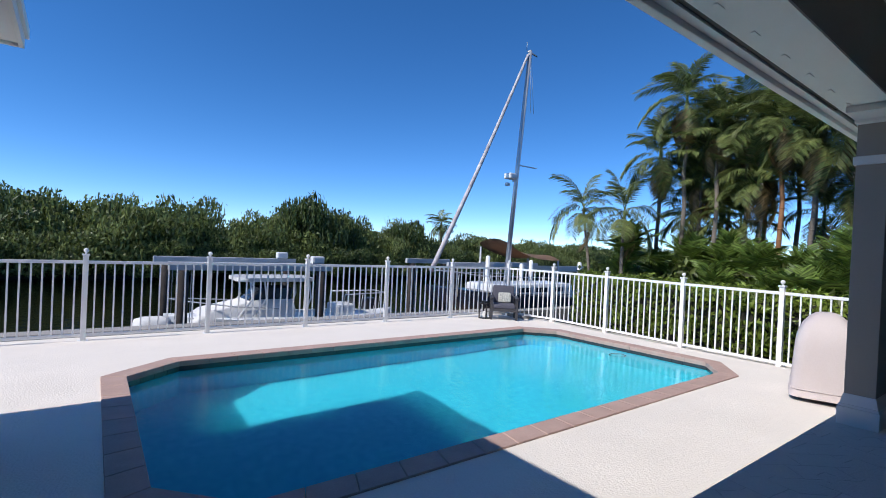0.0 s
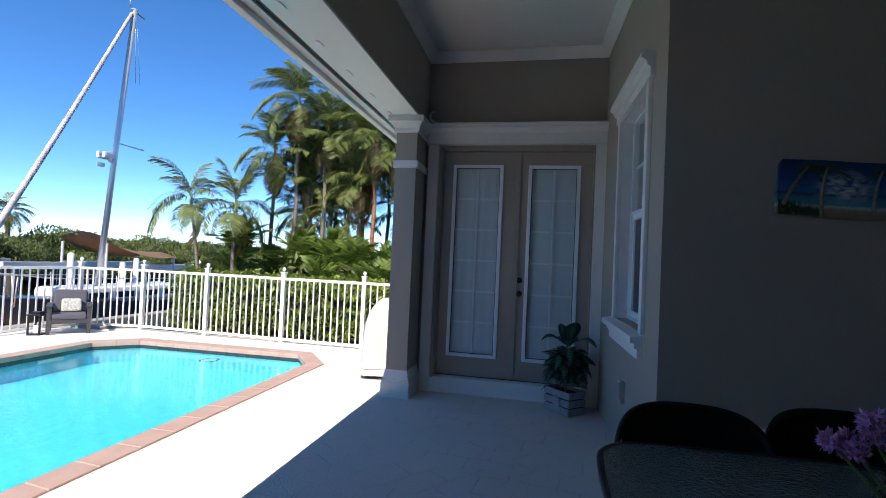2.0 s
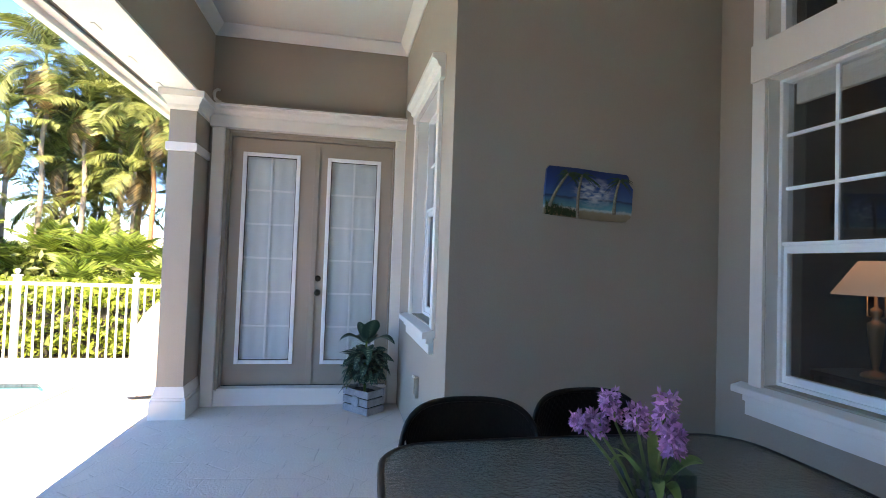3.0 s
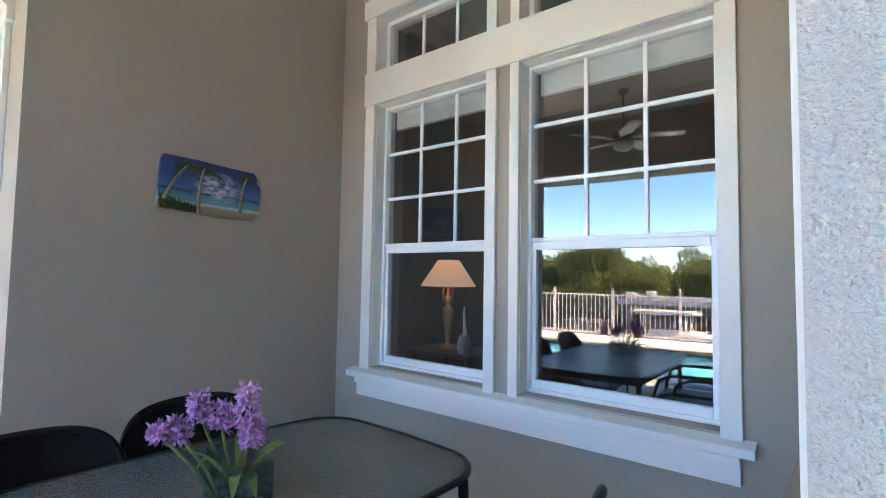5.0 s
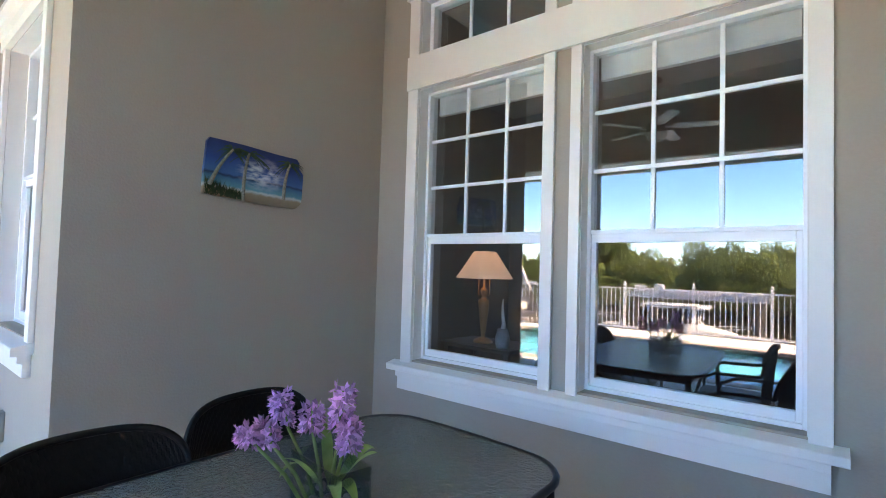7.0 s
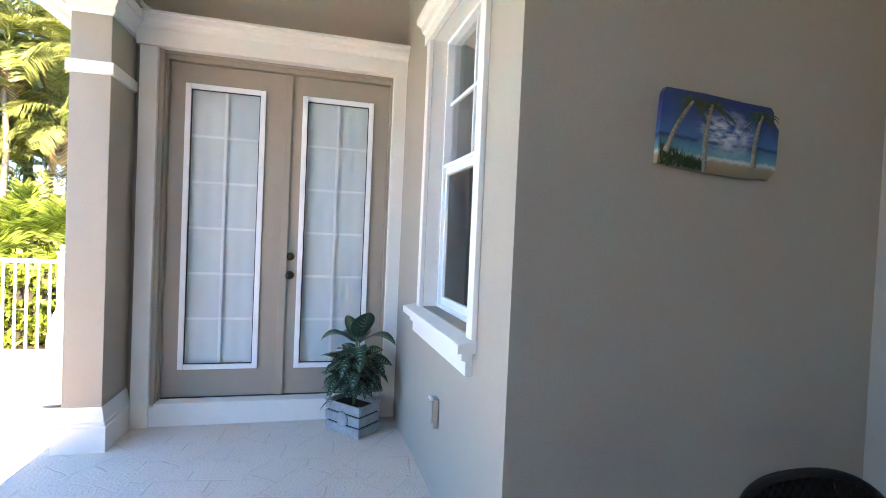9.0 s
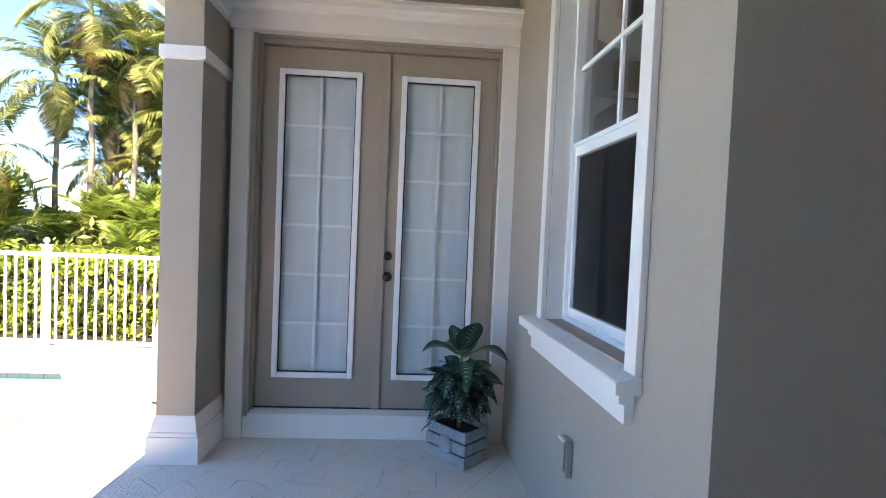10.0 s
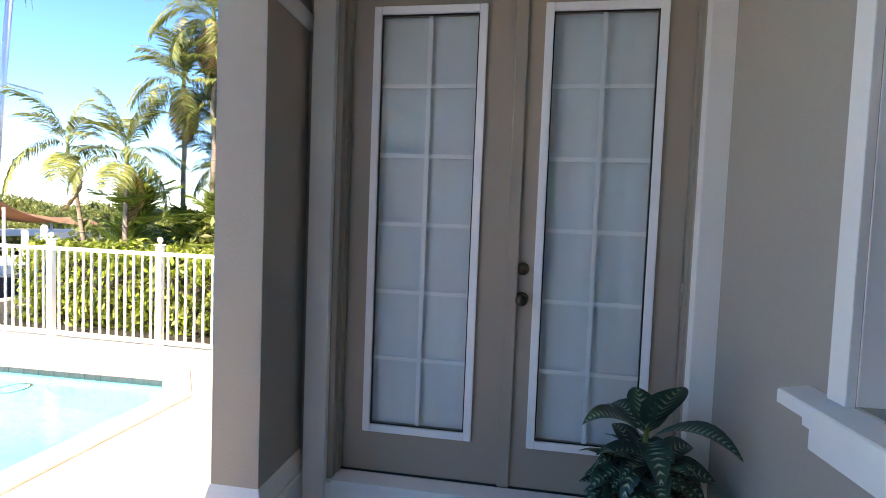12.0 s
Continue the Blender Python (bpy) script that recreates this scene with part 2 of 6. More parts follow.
def deck_material(name, joints, base=(0.83, 0.76, 0.675), second=(0.76, 0.695, 0.615)):
    """Cream textured concrete, stamped with slanted joints and lightly stained."""
    m = material(name, base, 0.8, 0, second, 1.6, 60, bump=0.7, bump_dist=0.009)
    nt, p = tree_of(m)
    tc = nt.nodes.new("ShaderNodeTexCoord")
    wob = nt.nodes.new("ShaderNodeTexNoise")
    wob.inputs["Scale"].default_value = 3.0
    ad = nt.nodes.new("ShaderNodeMix")
    ad.data_type = "VECTOR"
    ad.inputs["Factor"].default_value = 0.05
    nt.links.new(tc.outputs["Object"], wob.inputs["Vector"])
    nt.links.new(tc.outputs["Object"], ad.inputs["A"])
    nt.links.new(wob.outputs["Color"], ad.inputs["B"])
    gate = nt.nodes.new("ShaderNodeTexNoise")
    gate.inputs["Scale"].default_value = 3.6
    nt.links.new(tc.outputs["Object"], gate.inputs["Vector"])
    lines = []
    for turn, wide, high, shift, g0, g1 in ((38, 0.34, 0.20, 0.37, 0.49, 0.55), (96, 0.30, 0.24, 0.45, 0.50, 0.44)):
        mp = nt.nodes.new("ShaderNodeMapping")
        mp.inputs["Rotation"].default_value = (0, 0, radians(turn))
        nt.links.new(ad.outputs["Result"], mp.inputs["Vector"])
        br = nt.nodes.new("ShaderNodeTexBrick")
        br.offset = shift
        br.inputs["Scale"].default_value = 1.0
        br.inputs["Brick Width"].default_value = wide
        br.inputs["Row Height"].default_value = high
        br.inputs["Mortar Size"].default_value = 0.0045
        br.inputs["Mortar Smooth"].default_value = 0.4
        br.inputs["Color1"].default_value = (0, 0, 0, 1)
        br.inputs["Color2"].default_value = (0, 0, 0, 1)
        br.inputs["Mortar"].default_value = (1, 1, 1, 1)
        nt.links.new(mp.outputs[0], br.inputs["Vector"])
        gr = nt.nodes.new("ShaderNodeMapRange")
        gr.inputs["From Min"].default_value = g0
        gr.inputs["From Max"].default_value = g1
        nt.links.new(gate.outputs[0], gr.inputs["Value"])
        ml = nt.nodes.new("ShaderNodeMath")
        ml.operation = "MULTIPLY"
        nt.links.new(br.outputs["Color"], ml.inputs[0])
        nt.links.new(gr.outputs[0], ml.inputs[1])
        lines.append(ml)
    mul = nt.nodes.new("ShaderNodeMath")
    mul.operation = "MAXIMUM"
    nt.links.new(lines[0].outputs[0], mul.inputs[0])
    nt.links.new(lines[1].outputs[0], mul.inputs[1])
    old = p.inputs["Base Color"].links[0].from_socket
    jc = nt.nodes.new("ShaderNodeMix")
    jc.data_type = "RGBA"
    jc.inputs["B"].default_value = (0.50, 0.455, 0.40, 1)
    half = nt.nodes.new("ShaderNodeMath")
    half.operation = "MULTIPLY"
    half.inputs[1].default_value = 0.75 * joints
    nt.links.new(mul.outputs[0], half.inputs[0])
    nt.links.new(half.outputs[0], jc.inputs["Factor"])
    nt.links.new(old, jc.inputs["A"])
    nt.links.new(jc.outputs["Result"], p.inputs["Base Color"])
    b = nt.nodes.new("ShaderNodeBump")
    b.invert = True
    b.inputs["Strength"].default_value = joints
    b.inputs["Distance"].default_value = 0.012
    nt.links.new(mul.outputs[0], b.inputs["Height"])
    first = [n for n in nt.nodes if n.bl_idname == "ShaderNodeBump" and n != b][0]
    nt.links.new(first.outputs[0], b.inputs["Normal"])
    nt.links.new(b.outputs[0], p.inputs["Normal"])
    return m


def plaster_material():
    """Aqua pool plaster; its light and dark mottling is painted in for sun caustics."""
    m = material("aqua_plaster_painted_caustics", (0.09, 0.62, 0.71), 0.6, 0, (0.02, 0.40, 0.55), 13, 60, bump=0.2)
    return m


def tile_material():
    """Small dark waterline tiles with pale joints."""
    m = material("dark_waterline_tile", (0.055, 0.06, 0.065), 0.25, 0, (0.025, 0.03, 0.035), 9, 90, bump=0.05)
    return m


def table_glass():
    """Dark tempered glass with a hammered underside."""
    m = material("hammered_table_glass", (0.19, 0.22, 0.205), 0.10, 0, (0.16, 0.19, 0.175), 6, 60, bump=1.0, bump_dist=0.008, spec=1.0)
    nt, p = tree_of(m)
    see = nt.nodes.new("ShaderNodeBsdfTransparent")
    see.inputs["Color"].default_value = (0.55, 0.6, 0.57, 1)
    mx = nt.nodes.new("ShaderNodeMixShader")
    mx.inputs[0].default_value = 0.3
    nt.links.new(p.outputs[0], mx.inputs[1])
    nt.links.new(see.outputs[0], mx.inputs[2])
    nt.links.new(mx.outputs[0], nt.nodes["Material Output"].inputs["Surface"])
    return m


def veined_leaf():
    """Deep green leaf with pale feathered veins either side of the midrib."""
    m = leaf_material("pale_veined_leaf", (0.02, 0.075, 0.048), (0.008, 0.036, 0.026), 8, 0.35, 0.12)
    nt, p = tree_of(m)
    uv = nt.nodes.new("ShaderNodeUVMap")
    sep = nt.nodes.new("ShaderNodeSeparateXYZ")
    nt.links.new(uv.outputs[0], sep.inputs[0])
    ab = nt.nodes.new("ShaderNodeMath")
    ab.operation = "ABSOLUTE"
    nt.links.new(sep.outputs["X"], ab.inputs[0])
    ph = nt.nodes.new("ShaderNodeMath")
    ph.operation = "MULTIPLY_ADD"
    ph.inputs[1].default_value = -7.0
    nt.links.new(ab.outputs[0], ph.inputs[0])
    sc = nt.nodes.new("ShaderNodeMath")
    sc.operation = "MULTIPLY"
    sc.inputs[1].default_value = 125.0
    nt.links.new(sep.outputs["Y"], sc.inputs[0])
    nt.links.new(sc.outputs[0], ph.inputs[2])
    sn = nt.nodes.new("ShaderNodeMath")
    sn.operation = "SINE"
    nt.links.new(ph.outputs[0], sn.inputs[0])
    fall = nt.nodes.new("ShaderNodeMapRange")
    fall.inputs["From Min"].default_value = 0.1
    fall.inputs["From Max"].default_value = 0.85
    fall.inputs["To Min"].default_value = 1.0
    fall.inputs["To Max"].default_value = -0.5
    nt.links.new(ab.outputs[0], fall.inputs["Value"])
    su = nt.nodes.new("ShaderNodeMath")
    su.operation = "ADD"
    nt.links.new(sn.outputs[0], su.inputs[0])
    nt.links.new(fall.outputs[0], su.inputs[1])
    th = nt.nodes.new("ShaderNodeMapRange")
    th.inputs["From Min"].default_value = 0.9
    th.inputs["From Max"].default_value = 1.9
    nt.links.new(su.outputs[0], th.inputs["Value"])
    old = p.inputs["Base Color"].links[0].from_socket
    mx = nt.nodes.new("ShaderNodeMix")
    mx.data_type = "RGBA"
    nt.links.new(th.outputs[0], mx.inputs["Factor"])
    nt.links.new(old, mx.inputs["A"])
    mx.inputs["B"].default_value = (0.30, 0.43, 0.30, 1)
    nt.links.new(mx.outputs["Result"], p.inputs["Base Color"])
    return m


def seascape_material():
    """Hand-painted seascape: blue sky with clouds, a sea band, surf and sand."""
    m = bpy.data.materials.new("painted_seascape")
    m.use_nodes = True
    nt, p = tree_of(m)
    p.inputs["Roughness"].default_value = 0.45
    tc = nt.nodes.new("ShaderNodeTexCoord")
    sep = nt.nodes.new("ShaderNodeSeparateXYZ")
    nt.links.new(tc.outputs["Object"], sep.inputs[0])
    wn = nt.nodes.new("ShaderNodeTexNoise")
    wn.inputs["Scale"].default_value = 22
    wn.inputs["Detail"].default_value = 4
    nt.links.new(tc.outputs["Object"], wn.inputs["Vector"])
    hz = nt.nodes.new("ShaderNodeMath")
    hz.operation = "MULTIPLY_ADD"
    hz.inputs[1].default_value = 0.03
    nt.links.new(wn.outputs[0], hz.inputs[0])
    nt.links.new(sep.outputs["Z"], hz.inputs[2])
    mr = nt.nodes.new("ShaderNodeMapRange")
    mr.inputs["From Min"].default_value = 0.015
    mr.inputs["From Max"].default_value = 0.325
    nt.links.new(hz.outputs[0], mr.inputs["Value"])
    rp = nt.nodes.new("ShaderNodeValToRGB")
    el = rp.color_ramp.elements
    el[0].position, el[0].color = 0.0, (0.20, 0.15, 0.09, 1)
    el[1].position, el[1].color = 1.0, (0.004, 0.022, 0.115, 1)
    for pos, col in ((0.15, (0.30, 0.24, 0.15, 1)), (0.2, (0.45, 0.55, 0.55, 1)), (0.24, (0.06, 0.28, 0.34, 1)), (0.37, (0.02, 0.15, 0.26, 1)), (0.42, (0.008, 0.03, 0.09, 1)), (0.455, (0.022, 0.12, 0.30, 1)), (0.7, (0.007, 0.05, 0.21, 1))):
        e = el.new(pos)
        e.color = col
    nt.links.new(mr.outputs[0], rp.inputs["Fac"])
    mp = nt.nodes.new("ShaderNodeMapping")
    mp.inputs["Scale"].default_value = (1, 9, 26)
    nt.links.new(tc.outputs["Object"], mp.inputs["Vector"])
    cn = nt.nodes.new("ShaderNodeTexNoise")
    cn.inputs["Scale"].default_value = 1.6
    cn.inputs["Detail"].default_value = 6
    nt.links.new(mp.outputs[0], cn.inputs["Vector"])
    cr = nt.nodes.new("ShaderNodeMapRange")
    cr.inputs["From Min"].default_value = 0.40
    cr.inputs["From Max"].default_value = 0.60
    nt.links.new(cn.outputs[0], cr.inputs["Value"])
    mx = nt.nodes.new("ShaderNodeMix")
    mx.data_type = "RGBA"
    far = nt.nodes.new("ShaderNodeVectorMath")
    far.operation = "DISTANCE"
    sq = nt.nodes.new("ShaderNodeMapping")
    sq.inputs["Scale"].default_value = (0, 1, 1.6)
    nt.links.new(tc.outputs["Object"], sq.inputs["Vector"])
    nt.links.new(sq.outputs[0], far.inputs[0])
    far.inputs[1].default_value = (0, -0.03, 0.175 * 1.6)
    near = nt.nodes.new("ShaderNodeMapRange")
    near.inputs["From Min"].default_value = 0.05
    near.inputs["From Max"].default_value = 0.17
    near.inputs["To Min"].default_value = 1.0
    near.inputs["To Max"].default_value = 0.0
    nt.links.new(far.outputs["Value"], near.inputs["Value"])
    cm = nt.nodes.new("ShaderNodeMath")
    cm.operation = "MULTIPLY"
    nt.links.new(cr.outputs[0], cm.inputs[0])
    nt.links.new(near.outputs[0], cm.inputs[1])
    nt.links.new(cm.outputs[0], mx.inputs["Factor"])
    nt.links.new(rp.outputs[0], mx.inputs["A"])
    mx.inputs["B"].default_value = (0.54, 0.58, 0.62, 1)
    nt.links.new(mx.outputs["Result"], p.inputs["Base Color"])
    return m


DECK = deck_material("cream_pool_deck", 0.12)
PORCHFLOOR = deck_material("cream_stamped_porch_floor", 1.0, (0.66, 0.605, 0.535), (0.60, 0.55, 0.485))
PLASTER = plaster_material()
TILE = tile_material()
TABLEGLASS = table_glass()
VEINED = veined_leaf()
SEASCAPE = seascape_material()


# ---- mesh helpers ----
def box(bm, x0, x1, y0, y1, z0, z1, bevel=0.0):
    made = bmesh.ops.create_cube(bm, size=1.0, matrix=Matrix.Translation(((x0 + x1) / 2, (y0 + y1) / 2, (z0 + z1) / 2)) @ Matrix.Diagonal((abs(x1 - x0), abs(y1 - y0), abs(z1 - z0), 1)))
    if bevel:
        edges = list({e for v in made["verts"] for e in v.link_edges})
        bmesh.ops.bevel(bm, geom=edges, offset=bevel, segments=2, affect="EDGES", profile=0.6)


def boxes(*rows, bevel=0.0):
    bm = bmesh.new()
    for r in rows:
        box(bm, *r, bevel=bevel)
    return bm


def tube(bm, pts, radius, sides=8, taper=1.0, closed=False):
    """A round bar along a line of points; taper is the end radius over the first."""
    pts = [Vector(p) for p in pts]
    n = len(pts)
    rings = []
    up = Vector((0.123, 0.31, 0.94)).normalized()
    for i, p in enumerate(pts):
        if closed:
            d = pts[(i + 1) % n] - pts[i - 1]
        else:
            d = pts[min(i + 1, n - 1)] - pts[max(i - 1, 0)]
        d.normalize()
        a = d.cross(up)
        if a.length < 1e-3:
            a = d.cross(Vector((1, 0, 0)))
        a.normalize()
        b = d.cross(a)
        r = radius * (1 + (taper - 1) * i / max(n - 1, 1))
        rings.append([bm.verts.new(p + (a * math.cos(2 * math.pi * k / sides) + b * math.sin(2 * math.pi * k / sides)) * r) for k in range(sides)])
    last = n if closed else n - 1
    for i in range(last):
        A, B = rings[i], rings[(i + 1) % n]
        for k in range(sides):
            f = bm.faces.new((A[k], A[(k + 1) % sides], B[(k + 1) % sides], B[k]))
            f.smooth = True
    if not closed:
        bm.faces.new(rings[0][::-1])
        bm.faces.new(rings[-1])


def lathe(bm, profile, sides=20, centre=(0, 0), smooth=True):
    """Turns a profile of (radius, z) about the upright axis."""
    rings = []
    for r, z in profile:
        rings.append([bm.verts.new((centre[0] + r * math.cos(2 * math.pi * k / sides), centre[1] + r * math.sin(2 * math.pi * k / sides), z)) for k in range(sides)])
    for A, B in zip(rings, rings[1:]):
        for k in range(sides):
            f = bm.faces.new((A[k], A[(k + 1) % sides], B[(k + 1) % sides], B[k]))
            f.smooth = smooth
    bm.faces.new(rings[0][::-1])
    bm.faces.new(rings[-1])


def prism(bm, outline, z0, z1):
    """An upright prism over an outline given counter-clockwise."""
    low = [bm.verts.new((x, y, z0)) for x, y in outline]
    top = [bm.verts.new((x, y, z1)) for x, y in outline]
    n = len(outline)
    for k in range(n):
        bm.faces.new((low[k], low[(k + 1) % n], top[(k + 1) % n], top[k]))
    bm.faces.new(top)
    bm.faces.new(low[::-1])


def sweep_profile(bm, profile, axis, a0, a1):
    """Extrudes a moulding profile along x or y: profile is a list of (across, z)."""
    def at(c, z, s):
        return (s, c, z) if axis == "x" else (c, s, z)
    A = [bm.verts.new(at(c, z, a0)) for c, z in profile]
    B = [bm.verts.new(at(c, z, a1)) for c, z in profile]
    n = len(profile)
    for k in range(n):
        bm.faces.new((A[k], A[(k + 1) % n], B[(k + 1) % n], B[k]))
    bm.faces.new(A[::-1])
    bm.faces.new(B)


def mesh_from(name, bm, mat, smooth=False):
    bmesh.ops.recalc_face_normals(bm, faces=bm.faces)
    me = bpy.data.meshes.new(name)
    bm.to_mesh(me)
    bm.free()
    me.materials.append(mat)
    if smooth:
        for f in me.polygons:
            f.use_smooth = True
    return me


def part(name, bm, mat, parent, label="", smooth=False):
    ob = new(name, mesh_from(name, bm, mat, smooth))
    ob.parent = parent
    if label:
        tagged(ob, label)
    return ob


EYE0 = Matrix.Translation((0.4, 0.05, 1.43))
PORCH = Matrix.Identity(4)


def outlying(size, turn, dx, dy, dz):
    return Matrix.Translation((dx, dy, dz)) @ EYE0 @ Matrix.Rotation(turn, 4, "Z") @ Matrix.Scale(size, 4) @ EYE0.inverted()


YARD = outlying(1.229, -0.028, -0.104, 0.265, 0.05)
HEDGEROW = outlying(1.255, -0.028, -0.104, 0.265, 0.05)
GARDEN = outlying(1.42, -0.024, 0.0, 0.30, 0.0)
BEYOND = outlying(1.6, -0.0135, 0.06, 0.2, -0.05)
SHORE = pose(0, 0.72, 0, 0, 0, -1.6)
place = PORCH


def thing(name, label, category, m=None, group="", kind=""):
    ob = new(name)
    ob.empty_display_size = 0.1
    ob.matrix_world = place @ (m if m is not None else PORCH)
    return tagged(ob, label, category, group, kind)


def structure(name, bm, mat, label, category, smooth=False):
    ob = new(name, mesh_from(name, bm, mat, smooth))
    ob.matrix_world = place
    return tagged(ob, label, category, kind="structure")


def solid(name, bm, mat, label, category, m=None, smooth=False, group="", kind=""):
    ob = new(name, mesh_from(name, bm, mat, smooth))
    ob.matrix_world = place @ (m if m is not None else PORCH)
    return tagged(ob, label, category, group, kind)


def quads(name, verts, faces, mat, uvs=None):
    me = bpy.data.meshes.new(name)
    me.from_pydata([tuple(v) for v in verts], [], faces)
    me.materials.append(mat)
    if uvs is not None:
        lay = me.uv_layers.new(name="UVMap")
        flat = [uvs[l.vertex_index] for l in me.loops]
        for k, c in enumerate(flat):
            lay.data[k].uv = c
    return me


# ---- ground, water, deck ----
CEIL = 3.67
POOL = [(0.26, 2.82), (0.27, 5.43), (0.90, 5.97), (6.40, 6.09), (6.92, 5.58), (7.04, 2.93), (6.46, 2.46), (0.78, 2.27)]


def shrink(outline, d):
    """The outline moved inwards by d (outline runs clockwise)."""
    out = []
    n = len(outline)
    for i in range(n):
        p0, p1, p2 = Vector(outline[i - 1]), Vector(outline[i]), Vector(outline[(i + 1) % n])
        a, b = (p1 - p0).normalized(), (p2 - p1).normalized()
        na, nb = Vector((a.y, -a.x)), Vector((b.y, -b.x))
        k = (na + nb) / (1 + na.dot(nb))
        out.append(tuple(p1 + k * d))
    return out


POOL_IN = shrink(POOL, 0.27)


def ring_between(bm, outer, inner, z):
    A = [bm.verts.new((x, y, z)) for x, y in outer]
    B = [bm.verts.new((x, y, z)) for x, y in inner]
    n = len(outer)
    for k in range(n):
        bm.faces.new((A[k], A[(k + 1) % n], B[(k + 1) % n], B[k]))


place = YARD
bm = bmesh.new()
DX0, DX1, DY0, DY1 = -5.5, 7.95, 1.0, 7.95
rim = [(DX0, DY0), (DX0, DY1), (7.25, DY1), (DX1, 6.9), (DX1, DY0)]
bm_o = [bm.verts.new((x, y, -0.06 if y > 6 else -0.03 if x > 7 else 0.0)) for x, y in rim]
bm_i = [bm.verts.new((x, y, 0)) for x, y in POOL]
edges = [bm.edges.new((L[k], L[(k + 1) % len(L)])) for L in (bm_o, bm_i) for k in range(len(L))]
bmesh.ops.triangle_fill(bm, use_beauty=True, edges=edges)
for f in list(bm.faces):
    c = f.calc_center_median()
    if f.normal.z < 0:
        f.normal_flip()
inside = [f for f in bm.faces if all(v in bm_i for v in f.verts)]
bmesh.ops.delete(bm, geom=inside, context="FACES_ONLY")
low = [bm.verts.new((x, y, -0.18)) for x, y in rim]
for k in range(len(rim)):
    bm.faces.new((bm_o[k], bm_o[(k + 1) % len(rim)], low[(k + 1) % len(rim)], low[k]))
pavement = structure("pavement", bm, DECK, "cream stamped concrete pool deck with faint joints", "deck")

bm = bmesh.new()
A = [bm.verts.new((x, y, -0.02)) for x, y in shrink(POOL, 0.185)]
B = [bm.verts.new((x, y, -1.0)) for x, y in shrink(POOL, 0.185)]
for k in range(8):
    bm.faces.new((A[k], B[k], B[(k + 1) % 8], A[(k + 1) % 8]))
bm.faces.new(B)
pool_shell = structure("pool_shell", bm, PLASTER, "aqua plastered swimming pool basin", "pool")
rim = shrink(POOL, 0.19)[::-1]
water = new("pool_water", quads("pool_water", [(x, y, -0.08) for x, y in rim], [tuple(range(8))], POOLWATER))
water.matrix_world = place
water.visible_shadow = False
tagged(water, "clear rippled turquoise pool water", "water", kind="structure")
place = PORCH
structure("porch_slab", boxes((-6.0, 6.6, -2.9, 1.47, -0.3, 0.0)), PORCHFLOOR, "cream stamped concrete porch floor one step up", "floor")
# canal water, bank and seawall
SEA = -2.4
place = SHORE
bm = bmesh.new()
c = [bm.verts.new(v) for v in ((-400, 9.5, SEA), (400, 9.5, SEA), (400, 500, SEA), (-400, 500, SEA))]
bm.faces.new(c)
structure("water", bm, CANALWATER, "dark rippled canal water", "water")
structure("ground", boxes((-400, 400, -400, 500, -3.6, -3.4)), MUD, "dark muddy ground under the canal", "ground")
structure("seawall", boxes((-60, 9.0, 9.36, 9.75, -3.4, -0.28), (9.0, 9.4, 8.2, 9.75, -3.4, -0.28), (9.4, 60, 9.4, 9.75, -3.4, -0.34), bevel=0.02), CONCRETE, "weathered concrete seawall cap along the canal", "seawall")
structure("lawn", boxes((9.3, 80, -40, 9.4, -3.4, -0.36), (-80, -6.5, -40, 9.36, -3.4, -0.30), (-6.5, 9.3, -40, -6.7, -3.4, -0.30)), MUD, "dark planted earth beside the deck", "ground")
place = BEYOND
bm = bmesh.new()
ys = [(28.5, -1.4), (31, -0.5), (36, 0.0), (120, 0.2)]
N = 40
rows_v = [[bm.verts.new((-160 + 360 * i / N, y + 1.4 * math.sin(i * 1.7) + max(0, (i - 20)) * 0.0, z)) for i in range(N + 1)] for y, z in ys]
for a, b in zip(rows_v, rows_v[1:]):
    for i in range(N):
        bm.faces.new((a[i], a[i + 1], b[i + 1], b[i]))
structure("far_bank", bm, MUD, "low mangrove bank across the canal", "ground")

# ---- house shell ----
place = PORCH
WY, PX, BY, DXW = -2.694, 3.81, -0.828, 6.0
# the alcove and the bay wall stand slightly askew to the door wall
ALCOVE = pose(PX, BY, 0, 0, 0, 2.4) @ pose(-PX, -BY, 0)
BAY = pose(PX, BY, 0, 0, 0, 2.0) @ pose(-PX, -BY, 0)


def wall_with_holes(axis, face, thick, a0, a1, z0, z1, holes):
    """Boxes that leave the given holes (a0, a1, z0, z1) free, in a wall along x or y."""
    bm = bmesh.new()
    cuts = sorted({a0, a1, *[h[0] for h in holes], *[h[1] for h in holes]})
    for p, q in zip(cuts, cuts[1:]):
        mid = (p + q) / 2
        free = sorted([(h[2], h[3]) for h in holes if h[0] < mid < h[1]])
        z = z0
        for lo, hi in free + [(z1, z1)]:
            if lo > z:
                if axis == "x":
                    box(bm, p, q, min(face, face + thick), max(face, face + thick), z, lo)
                else:
                    box(bm, min(face, face + thick), max(face, face + thick), p, q, z, lo)
            z = hi
    bmesh.ops.remove_doubles(bm, verts=bm.verts, dist=0.0005)
    return bm


